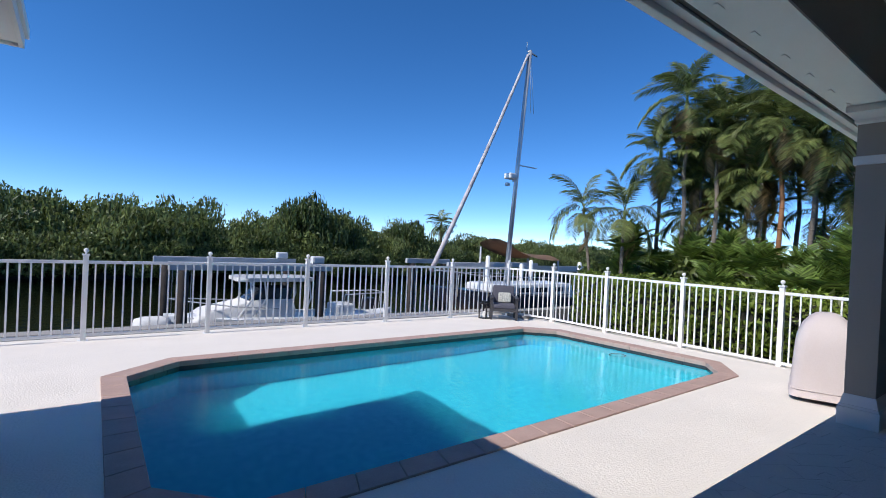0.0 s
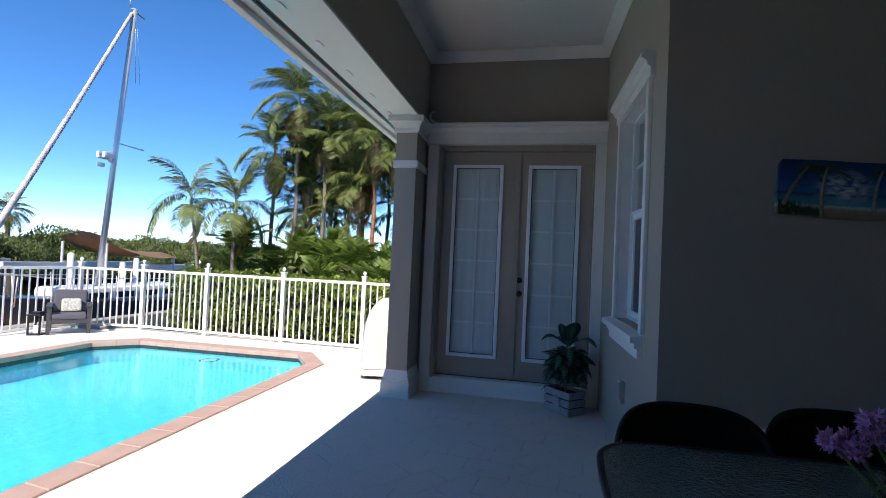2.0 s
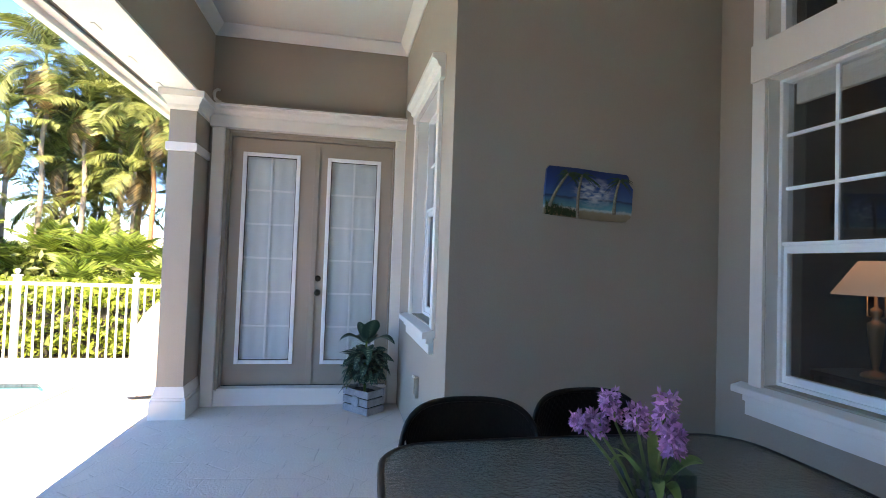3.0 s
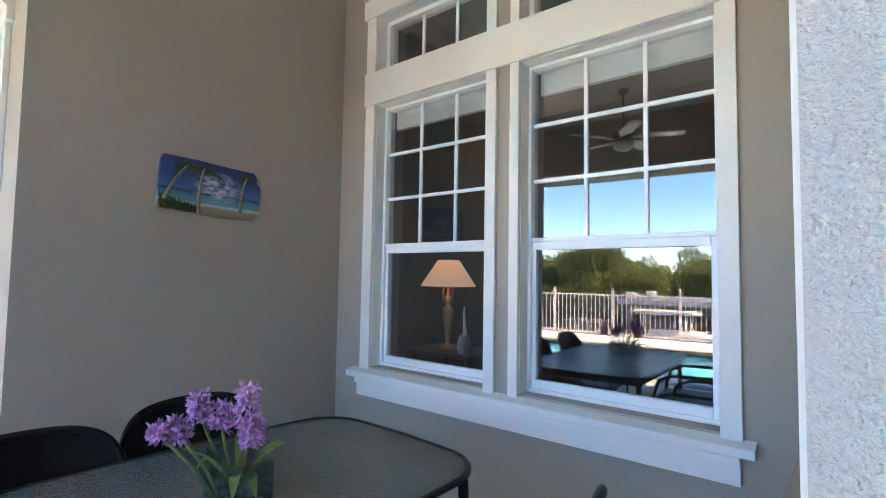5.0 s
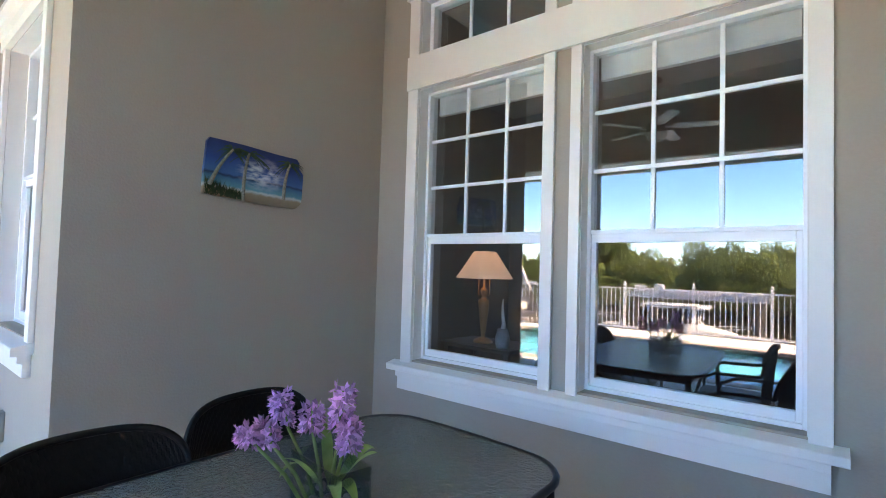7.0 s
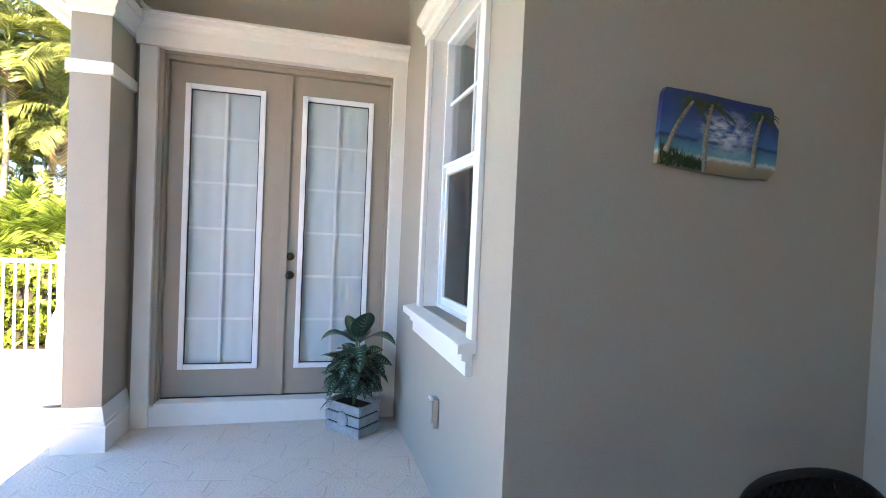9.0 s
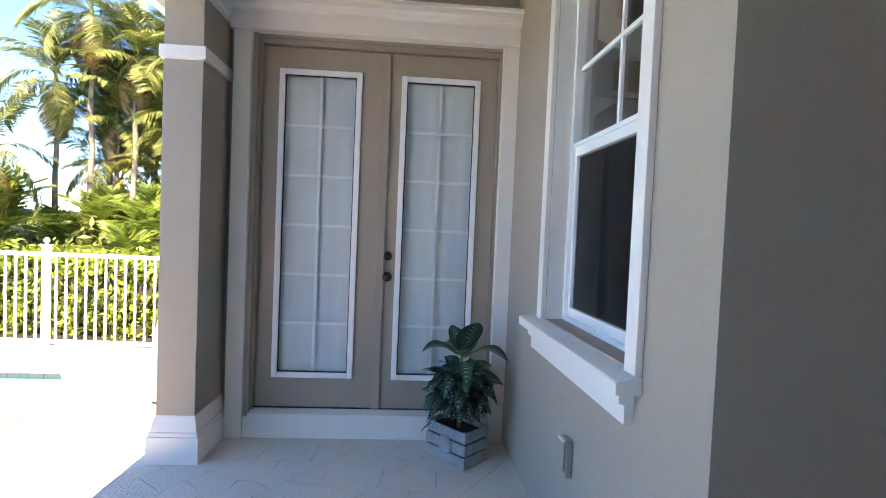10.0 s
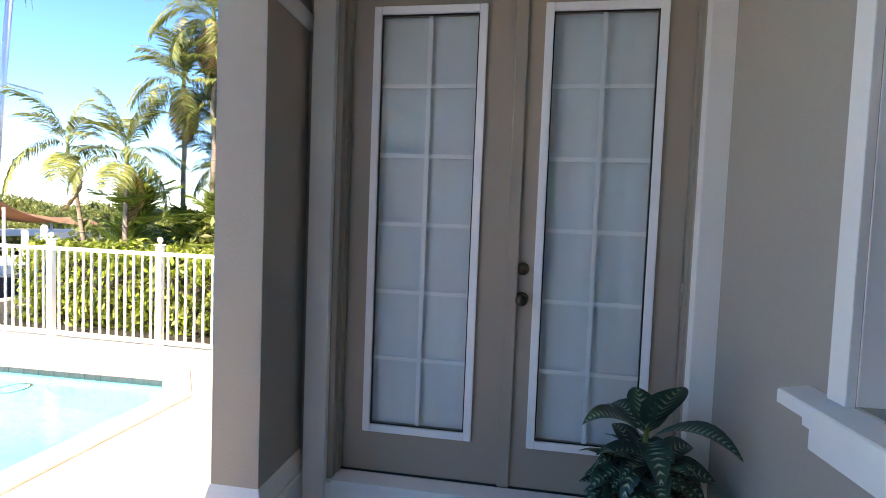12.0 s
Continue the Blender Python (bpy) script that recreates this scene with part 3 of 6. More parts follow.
W1 = (2.49, 3.44, 0.765, 2.614)
W2 = (1.30, 2.268, 0.765, 2.614)
T1 = (2.49, 3.44, 2.85, 3.255)
T2 = (1.30, 2.268, 2.85, 3.255)
place = ALCOVE
structure("wall_south", wall_with_holes("x", WY, -0.2, 0.70, PX, 0, CEIL + 0.2, [W1, W2, T1, T2]), STUCCO, "taupe painted stucco wall with tall windows", "wall")
structure("wall_painting", boxes((PX, PX + 0.2, WY - 0.2, BY, 0, CEIL + 0.2)), STUCCO, "taupe painted stucco wall with a painted plaque", "wall")
NW = (4.216, 5.12, 0.995, 2.64)
place = BAY
structure("wall_bay", wall_with_holes("x", BY, -0.2, PX + 0.19, DXW + 0.1, 0, CEIL + 0.2, [NW]), STUCCO, "taupe painted stucco wall with a sash window", "wall")
place = PORCH
DO = (-0.655, 0.955, 0.15, 2.645)
structure("wall_door", wall_with_holes("y", DXW, 0.2, -1.0, 1.38, 0, CEIL + 0.2, [DO]), STUCCO, "taupe painted stucco wall round the french doors", "wall")
structure("wall_house_north", boxes((DXW + 0.2, 11.0, 1.18, 1.38, -0.4, CEIL + 0.2)), STUCCO, "taupe stucco outer wall beside the grill", "wall")
RW = (-2.36, -1.42, 0.9, 2.6)
structure("wall_return", wall_with_holes("y", 0.945, -0.2, -2.95, -0.955, 0, CEIL + 0.2, [RW]), STUCCO, "taupe painted stucco return wall with white casing", "wall")
structure("wall_knockdown", boxes((-1.1, 0.745, -1.155, -0.955, 0, CEIL + 0.2), (0.745, 0.945, -0.957, -0.952, 0, CEIL + 0.2)), KNOCKDOWN, "pale knockdown stucco wall with coarse texture", "wall")
structure("wall_wing_east", boxes((-1.1, -0.9, -0.955, 5.5, -0.3, 3.1)), STUCCO, "taupe stucco side wall of the projecting wing", "wall")
structure("wall_wing_north", boxes((-6.0, -1.1, 5.3, 5.5, -0.3, 3.1)), STUCCO, "taupe stucco end wall of the projecting wing", "wall")
structure("wall_wing_west", boxes((-6.2, -6.0, -6.5, 5.5, -0.3, 3.1)), STUCCO, "taupe stucco outer wall of the wing", "wall")
structure("wall_back", boxes((-6.2, 11.2, -6.7, -6.5, -0.4, CEIL + 0.2)), STUCCO, "taupe stucco back wall of the house", "wall")
structure("wall_house_east", boxes((11.0, 11.2, -6.5, 1.38, -0.4, CEIL + 0.2)), STUCCO, "taupe stucco outer end wall of the house", "wall")
# lanai ceiling and beam
structure("ceiling", boxes((-0.9, DXW, -2.95, 1.13, CEIL, CEIL + 0.06)), CEILING, "off-white painted porch ceiling", "ceiling")
structure("beam", boxes((-0.9, 6.2, 1.13, 1.42, 2.885, CEIL + 0.2)), STUCCO, "taupe painted porch beam over the columns", "beam")
structure("soffit", boxes((-0.9, 11.2, 1.13, 1.50, 2.865, 2.883), (-0.9, 11.2, 1.535, 1.60, 2.85, 2.883)), TRIM, "off-white soffit board with a screen track", "soffit")
structure("fascia", boxes((-0.9, 11.2, 1.60, 1.66, 2.81, 3.52), (-0.9, 11.2, 1.655, 1.70, 2.97, 3.54), bevel=0.008), TRIM, "white eaves fascia board", "fascia")
structure("screen_track", boxes((-0.9, 5.6, 1.502, 1.533, 2.868, 2.883)), BLACK, "dark slot of a roll-down screen track", "track")
bm = bmesh.new()
a = [bm.verts.new(v) for v in ((-1.2, 1.78, 3.5), (11.4, 1.78, 3.5), (11.4, -2.6, 5.3), (-1.2, -2.6, 5.3), (11.4, -7.0, 3.5), (-1.2, -7.0, 3.5))]
bm.faces.new((a[0], a[1], a[2], a[3]))
bm.faces.new((a[3], a[2], a[4], a[5]))
bm.faces.new((a[0], a[3], a[5]))
bm.faces.new((a[1], a[4], a[2]))
r = bmesh.ops.solidify(bm, geom=bm.faces[:], thickness=0.08)
structure("roof_main", bm, ROOFING, "grey shingled hip roof over the porch", "roof")
# projecting wing roof: soffit, fascia and slope
EX, EY = -0.40, 6.1
structure("wing_soffit", boxes((-6.6, EX - 0.04, -0.9, EY - 0.04, 3.10, 3.115)), TRIM, "off-white soffit under the wing eaves", "soffit")
structure("wing_fascia", boxes((EX - 0.04, EX, 1.70, EY, 3.07, 3.25), (-6.6, EX - 0.04, EY - 0.04, EY, 3.07, 3.25), (EX, EX + 0.03, 1.70, EY + 0.03, 3.17, 3.265), bevel=0.006), TRIM, "white fascia board of the wing eaves", "fascia")
bm = bmesh.new()
a = [bm.verts.new(v) for v in ((EX, EY, 3.25), (-6.6, EY, 3.25), (-3.5, 2.9, 4.4), (EX, -3.0, 3.25), (-6.6, -3.0, 3.25), (-3.5, -3.0, 4.4))]
bm.faces.new((a[0], a[2], a[1]))
bm.faces.new((a[0], a[3], a[5], a[2]))
bm.faces.new((a[1], a[2], a[5], a[4]))
structure("roof_wing", bm, ROOFING, "grey shingled hip roof of the wing", "roof")
# crown mouldings of the ceiling
bm = bmesh.new()
crown = [(0.0, 0.0), (0.0, -0.10), (0.012, -0.10), (0.03, -0.075), (0.075, -0.03), (0.09, -0.012), (0.09, 0.0)]
sweep_profile(bm, [(1.13 - c, CEIL + z) for c, z in crown], "x", 0.95, DXW)
sweep_profile(bm, [(DXW - c, CEIL + z) for c, z in crown], "y", -0.75, 1.13)
structure("trim_crown", bm, TRIM, "white crown moulding round the porch ceiling", "moulding")
place = BAY
bm = bmesh.new()
sweep_profile(bm, [(BY + c, CEIL + z) for c, z in crown], "x", PX, DXW)
structure("trim_crown", bm, TRIM, "white crown moulding over the bay wall", "moulding")
place = ALCOVE
bm = bmesh.new()
sweep_profile(bm, [(PX - c, CEIL + z) for c, z in crown], "y", WY, BY)
sweep_profile(bm, [(WY + c, CEIL + z) for c, z in crown], "x", 0.85, PX)
structure("trim_crown", bm, TRIM, "white crown moulding over the alcove walls", "moulding")
place = PORCH

# rooms behind the glass
structure("room_floor", boxes((0.95, 11.0, -6.5, WY - 0.2, -0.05, 0.02)), DARKWOOD, "dark wooden floor of the room indoors", "floor")
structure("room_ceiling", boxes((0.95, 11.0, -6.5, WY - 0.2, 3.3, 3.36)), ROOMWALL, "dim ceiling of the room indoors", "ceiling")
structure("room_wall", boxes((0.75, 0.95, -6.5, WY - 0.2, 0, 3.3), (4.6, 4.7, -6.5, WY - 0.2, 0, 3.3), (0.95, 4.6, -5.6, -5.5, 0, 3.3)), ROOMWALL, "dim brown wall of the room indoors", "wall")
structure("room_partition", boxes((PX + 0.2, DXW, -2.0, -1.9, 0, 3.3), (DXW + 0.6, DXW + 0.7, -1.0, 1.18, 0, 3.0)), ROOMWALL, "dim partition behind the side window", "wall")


# ---- windows ----
def sash_window(name, label, x0, x1, z0, z1, m, cols=3, rows=3, rail=None, depth=0.12, lower=GLASS, f=0.022):
    """A vinyl window in local coordinates: x along the wall, y outwards (front at y=0), glass recessed by depth."""
    win = thing(name, label, "window", m, kind="structure")
    g = -depth
    part("window_frame", boxes((x0, x0 + f, g - 0.05, g + 0.035, z0, z1), (x1 - f, x1, g - 0.05, g + 0.035, z0, z1), (x0 + f, x1 - f, g - 0.05, g + 0.035, z0, z0 + f), (x0 + f, x1 - f, g - 0.05, g + 0.035, z1 - f, z1), bevel=0.004), VINYL, win)
    ix0, ix1, iz0, iz1 = x0 + f, x1 - f, z0 + f, z1 - f
    if rail:
        s = 0.024
        part("lower_sash", boxes((ix0, ix0 + s, g - 0.02, g + 0.015, iz0, rail), (ix1 - s, ix1, g - 0.02, g + 0.015, iz0, rail), (ix0 + s, ix1 - s, g - 0.02, g + 0.018, iz0, iz0 + 0.045), (ix0 + s, ix1 - s, g - 0.02, g + 0.022, rail - 0.045, rail), bevel=0.003), VINYL, win)
        part("pane", boxes((ix0 + s - 0.004, ix1 - s + 0.004, g - 0.006, g - 0.001, iz0 + 0.04, rail - 0.04)), lower, win, "clear window glass").visible_shadow = False
        lo = rail
        part("meeting_rail", boxes((ix0, ix1, g - 0.035, g + 0.028, rail, rail + 0.022), bevel=0.003), VINYL, win)
        lo = rail + 0.022
    else:
        lo = iz0
    part("pane", boxes((ix0, ix1, g - 0.016, g - 0.010, lo, iz1)), GLASS, win, "clear window glass").visible_shadow = False
    bars = []
    for k in range(1, cols):
        x = ix0 + (ix1 - ix0) * k / cols
        bars.append((x - 0.010, x + 0.010, g - 0.012, g + 0.002, lo, iz1))
    for k in range(1, rows):
        z = lo + (iz1 - lo) * k / rows
        bars.append((ix0, ix1, g - 0.013, g + 0.0035, z - 0.010, z + 0.010))
    for b in bars:
        part("glazing_bar", boxes(b), VINYL, win)
    return win


SOUTH = pose(0, WY, 0)
place = ALCOVE
sash_window("window_1", "white vinyl sash window with small upper panes", W1[0], W1[1], W1[2], W1[3], SOUTH, rail=1.6)
sash_window("window_2", "white vinyl sash window with small upper panes", W2[0], W2[1], W2[2], W2[3], SOUTH, rail=1.6)
sash_window("window_3", "white vinyl transom window with glazing bars", T1[0], T1[1], T1[2], T1[3], SOUTH, 3, 1, f=0.035)
sash_window("window_4", "white vinyl transom window with glazing bars", T2[0], T2[1], T2[2], T2[3], SOUTH, 3, 1, f=0.035)
place = BAY
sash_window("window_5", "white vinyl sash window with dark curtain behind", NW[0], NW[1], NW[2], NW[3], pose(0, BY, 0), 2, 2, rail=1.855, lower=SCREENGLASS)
place = ALCOVE

# painted linings of the window openings
for fit_place, wall_y, (a, b, c, d) in ((ALCOVE, WY, W1), (ALCOVE, WY, W2), (ALCOVE, WY, T1), (ALCOVE, WY, T2), (BAY, BY, NW)):
    place = fit_place
    lining = thing("window_lining", "cream painted lining of a window opening", "trim", kind="structure")
    for row in ((a, a + 0.004, c, d), (b - 0.004, b, c, d), (a + 0.004, b - 0.004, d - 0.004, d)):
        part("lining_board", boxes((row[0], row[1], wall_y - 0.084, wall_y, row[2], row[3])), TRIM, lining)
place = ALCOVE

# casings of the tall windows
cas = thing("window_casing", "white painted flat casing round the tall windows", "trim", kind="structure")
y0, y1 = WY + 0.001, WY + 0.024
for a, b in ((3.44, 3.53), (2.42, 2.49), (2.268, 2.327), (1.22, 1.30)):
    part("casing_board", boxes((a, b, y0, y1, 0.73, 2.612), bevel=0.003), TRIM, cas)
    part("casing_board", boxes((a, b, y0, y1, 2.85, 3.255), bevel=0.003), TRIM, cas)
part("head_board", boxes((1.21, 3.54, y0, y1 + 0.006, 2.614, 2.848), bevel=0.003), TRIM, cas)
bm = bmesh.new()
sweep_profile(bm, [(WY + 0.001, 3.257), (WY + 0.03, 3.257), (WY + 0.03, 3.39), (WY + 0.06, 3.41), (WY + 0.075, 3.45), (WY + 0.075, 3.48), (WY + 0.001, 3.48)], "x", 1.19, 3.56)
part("head_moulding", bm, TRIM, cas)
bm = bmesh.new()
sweep_profile(bm, [(WY + 0.001, 0.568), (WY + 0.035, 0.568), (WY + 0.035, 0.648), (WY + 0.055, 0.655), (WY + 0.055, 0.692), (WY + 0.001, 0.692)], "x", 1.228, 3.54)
part("apron", bm, TRIM, cas)
bm = bmesh.new()
sweep_profile(bm, [(WY - 0.085, 0.694), (WY + 0.076, 0.694), (WY + 0.08, 0.698), (WY + 0.08, 0.730), (WY + 0.076, 0.735), (WY + 0.001, 0.752), (WY - 0.085, 0.764)], "x", 1.295, 3.445)
sweep_profile(bm, [(WY + 0.001, 0.694), (WY + 0.076, 0.694), (WY + 0.08, 0.698), (WY + 0.08, 0.730), (WY + 0.076, 0.735), (WY + 0.001, 0.752)], "x", 1.172, 1.295)
sweep_profile(bm, [(WY + 0.001, 0.694), (WY + 0.076, 0.694), (WY + 0.08, 0.698), (WY + 0.08, 0.730), (WY + 0.076, 0.735), (WY + 0.001, 0.752)], "x", 3.445, 3.605)
part("sill", bm, TRIM, cas)
# casing of the bay window
place = BAY
cas = thing("window_casing", "white painted casing round the side window", "trim", kind="structure")
y0, y1 = BY + 0.001, BY + 0.026
for a, b in ((NW[0] - 0.074, NW[0]), (NW[1], NW[1] + 0.072)):
    part("casing_board", boxes((a, b, y0, y1, 0.99, 2.64), bevel=0.003), TRIM, cas)
bm = bmesh.new()
sweep_profile(bm, [(BY + 0.001, 2.642), (BY + 0.032, 2.642), (BY + 0.032, 2.705), (BY + 0.05, 2.715), (BY + 0.06, 2.745), (BY + 0.09, 2.765), (BY + 0.09, 2.795), (BY + 0.001, 2.80)], "x", NW[0] - 0.13, NW[1] + 0.12)
part("head_moulding", bm, TRIM, cas)
bm = bmesh.new()
sweep_profile(bm, [(BY + 0.001, 0.823), (BY + 0.032, 0.823), (BY + 0.032, 0.885), (BY + 0.052, 0.892), (BY + 0.052, 0.93), (BY + 0.001, 0.93)], "x", 4.185, 5.245)
part("apron", bm, TRIM, cas)
bm = bmesh.new()
sweep_profile(bm, [(BY - 0.085, 0.932), (BY + 0.085, 0.932), (BY + 0.085, 0.968), (BY + 0.081, 0.973), (BY + 0.001, 0.988), (BY - 0.085, 0.994)], "x", 4.212, 5.125)
for a, b in ((4.14, 4.212), (5.125, 5.315)):
    sweep_profile(bm, [(BY + 0.001, 0.932), (BY + 0.085, 0.932), (BY + 0.085, 0.968), (BY + 0.081, 0.973), (BY + 0.001, 0.988)], "x", a, b)
part("sill", bm, TRIM, cas)
place = PORCH
# casing, panel and ledge of the return wall
cas = thing("window_casing", "white painted casing and ledge on the return wall", "trim", kind="structure")
part("casing_board", boxes((0.946, 0.985, -2.44, -2.36, 0.895, 2.7), bevel=0.003), TRIM, cas)
part("casing_board", boxes((0.946, 0.985, -1.42, -1.34, 0.895, 2.7), bevel=0.003), TRIM, cas)
part("head_board", boxes((0.946, 0.988, -2.45, -1.33, 2.702, 2.85), bevel=0.003), TRIM, cas)
part("ledge", boxes((0.946, 1.068, -2.8, -1.25, 0.80, 0.892), bevel=0.008), STUCCO, cas, "taupe painted ledge")
part("panel", boxes((0.90, 0.965, -2.36, -1.42, 0.9, 2.6), bevel=0.003), TRIM, cas, "smooth white panel")

# shades and curtains indoors
place = ALCOVE
for k, (a, b) in enumerate(((W1[0], W1[1]), (W2[0], W2[1]))):
    sh = thing("window_shade", "white pleated shade raised to the window head", "shade", pose((a + b) / 2, WY - 0.19, 2.466))
    w = (b - a) / 2 - 0.03
    part("headrail", boxes((-w, w, -0.03, 0.02, 0.15, 0.2), bevel=0.004), BLIND, sh)
    for j in range(6):
        part("pleat", boxes((-w, w, -0.022, 0.012, j * 0.024 + 0.004, j * 0.024 + 0.0275), bevel=0.001), BLIND, sh)
    part("pull_tab", boxes((-0.06, 0.06, 0.013, 0.022, 0.0, 0.03)), BLIND, sh)
place = PORCH
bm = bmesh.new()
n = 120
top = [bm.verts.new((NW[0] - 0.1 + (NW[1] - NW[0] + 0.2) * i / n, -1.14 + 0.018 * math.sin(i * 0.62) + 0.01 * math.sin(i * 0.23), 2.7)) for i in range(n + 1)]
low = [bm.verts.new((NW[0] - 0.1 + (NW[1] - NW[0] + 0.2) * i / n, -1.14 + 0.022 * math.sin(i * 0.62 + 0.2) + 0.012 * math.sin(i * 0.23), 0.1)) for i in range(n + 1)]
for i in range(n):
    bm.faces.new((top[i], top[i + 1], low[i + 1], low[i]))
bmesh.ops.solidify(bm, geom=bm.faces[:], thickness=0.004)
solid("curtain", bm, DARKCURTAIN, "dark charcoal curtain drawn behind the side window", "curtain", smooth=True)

# ---- french doors ----
LF = 6.055


def door_leaf(name, label, y0, y1, knob_side):
    door = thing(name, label, "door", pose(LF, 0, 0), kind="structure")
    z0, z1 = 0.175, 2.605
    ly0, ly1, lz0, lz1 = (0.285, 0.833, 0.378, 2.463) if knob_side is None else (-0.518, 0.02, 0.375, 2.458)
    f = 0.038
    bm = boxes((0, 0.045, y0, ly0 + f, z0, z1), (0, 0.045, ly1 - f, y1, z0, z1), (0, 0.045, ly0 + f, ly1 - f, z0, lz0 + f), (0, 0.045, ly0 + f, ly1 - f, lz1 - f, z1))
    part("leaf", bm, DOORPAINT, door)
    bm = bmesh.new()
    for a in ((ly0, ly0 + f, lz0, lz1), (ly1 - f, ly1, lz0, lz1), (ly0 + f, ly1 - f, lz0, lz0 + f), (ly0 + f, ly1 - f, lz1 - f, lz1)):
        box(bm, -0.016, -0.001, *a, bevel=0.005)
    part("glass_frame", bm, VINYL, door, "white moulded frame round the glass")
    part("pane", boxes((0.004, 0.009, ly0 + f - 0.003, ly1 - f + 0.003, lz0 + f - 0.003, lz1 - f + 0.003)), DOORGLASS, door, "clear door glass").visible_shadow = False
    # Black strip drawn in for the shadow along the frame's inner edge.
    bm = bmesh.new()
    for a in ((ly0 + f, ly0 + f + 0.006, lz0 + f, lz1 - f), (ly1 - f - 0.006, ly1 - f, lz0 + f, lz1 - f), (ly0 + f + 0.006, ly1 - f - 0.006, lz0 + f, lz0 + f + 0.006), (ly0 + f + 0.006, ly1 - f - 0.006, lz1 - f - 0.006, lz1 - f)):
        box(bm, -0.004, 0.003, *a)
    part("shadow_line", bm, BLACK, door, "thin black strip drawn as the shadow line round the glass")
    my = (ly0 + ly1) / 2
    part("glazing_bar", boxes((0.010, 0.018, my - 0.010, my + 0.010, lz0 + f, lz1 - f)), VINYL, door)
    for k in range(1, 6):
        z = lz0 + f + (lz1 - lz0 - 2 * f) * k / 6
        part("glazing_bar", boxes((0.0095, 0.017, ly0 + f, ly1 - f, z - 0.010, z + 0.010)), VINYL, door)
    bm = bmesh.new()
    n = 60
    A = [bm.verts.new((0.034 + 0.0012 * math.sin(i * 0.5), ly0 + (ly1 - ly0) * i / n, lz1 - 0.01)) for i in range(n + 1)]
    B = [bm.verts.new((0.034 + 0.0016 * math.sin(i * 0.5 + 0.4), ly0 + (ly1 - ly0) * i / n, lz0 + 0.01)) for i in range(n + 1)]
    for i in range(n):
        bm.faces.new((A[i], A[i + 1], B[i + 1], B[i]))
    part("curtain", bm, CURTAIN, door, "white sheer curtain behind the glass", smooth=True)
    for z in (0.45, 1.15, 1.85, 2.45):
        y = y1 + 0.003 if knob_side is None else y0 - 0.003
        bm = bmesh.new()
        lathe(bm, [(0.008, z - 0.05), (0.009, z - 0.048), (0.009, z + 0.048), (0.006, z + 0.054)], 10, (-0.008, y))
        part("hinge", bm, DOORPAINT, door)
    if knob_side is not None:
        for z, prof in ((1.09, ((0.033, 0.0), (0.033, 0.006), (0.026, 0.012), (0.012, 0.016), (0.011, 0.034), (0.024, 0.042), (0.029, 0.056), (0.024, 0.068), (0.008, 0.073))), (1.232, ((0.031, 0.0), (0.031, 0.008), (0.025, 0.016), (0.018, 0.018), (0.018, 0.026), (0.006, 0.028)))):
            bm = bmesh.new()
            lathe(bm, prof, 18)
            bmesh.ops.rotate(bm, verts=bm.verts, cent=(0, 0, 0), matrix=Matrix.Rotation(radians(-90), 3, "Y"))
            bmesh.ops.translate(bm, verts=bm.verts, vec=(-0.001, 0.072, z))
            part("door_knob" if z < 1.2 else "deadbolt", bm, BRONZE, door, "aged bronze " + ("knob" if z < 1.2 else "deadbolt"))
    return door


door_leaf("door_1", "closed taupe french door with a curtained glass panel", 0.128, 0.938, None)
d2 = door_leaf("door_2", "closed taupe french door with bronze knob and deadbolt", -0.638, 0.122, 1)
part("astragal", boxes((-0.018, -0.001, 0.095, 0.150, 0.175, 2.60), bevel=0.004), DOORPAINT, d2)
fr = thing("door_frame", "taupe jambs and raised threshold of the french doors", "door frame", kind="structure")
part("jamb", boxes((6.01, 6.12, 0.941, 0.954, 0.15, 2.64)), DOORPAINT, fr)
part("brickmould", boxes((5.97, 5.999, 0.954, 0.986, 0.15, 2.66), bevel=0.004), DOORPAINT, fr)
part("jamb", boxes((6.02, 6.12, -0.654, -0.641, 0.15, 2.64)), DOORPAINT, fr)
part("head_jamb", boxes((6.02, 6.12, -0.641, 0.941, 2.609, 2.644)), DOORPAINT, fr)
part("threshold", boxes((5.93, 6.13, -0.65, 0.95, 0.145, 0.168), bevel=0.004), TRIM, fr)
part("weather_strip", boxes((6.045, 6.1, -0.64, 0.94, 0.168, 0.174)), BLACK, fr)
cas = thing("door_casing", "white painted casing with a moulded head round the doors", "trim", kind="structure")
part("casing_board", boxes((5.935, 5.999, 0.986, 1.098, 0.0, 2.66), bevel=0.004), TRIM, cas)
part("casing_board", boxes((5.935, 5.999, -0.762, -0.655, 0.0, 2.66), bevel=0.004), TRIM, cas)
part("step_riser", boxes((5.945, 5.999, -0.654, 0.984, 0.0, 0.144), bevel=0.004), TRIM, cas)
bm = bmesh.new()
sweep_profile(bm, [(5.999, 2.662), (5.925, 2.662), (5.925, 2.775), (5.905, 2.785), (5.895, 2.805), (5.87, 2.82), (5.87, 2.85), (5.85, 2.855), (5.85, 2.872), (5.999, 2.872)], "y", -0.805, 1.12)
part("head_moulding", bm, TRIM, cas)

# ---- column ----
col = thing("column", "taupe square porch column with white base and capital", "column", pose(5.72, 1.262, 0), kind="structure")
part("shaft", boxes((-0.12, 0.279, -0.122, 0.10, 0.27, 2.72), bevel=0.004), STUCCO, col)


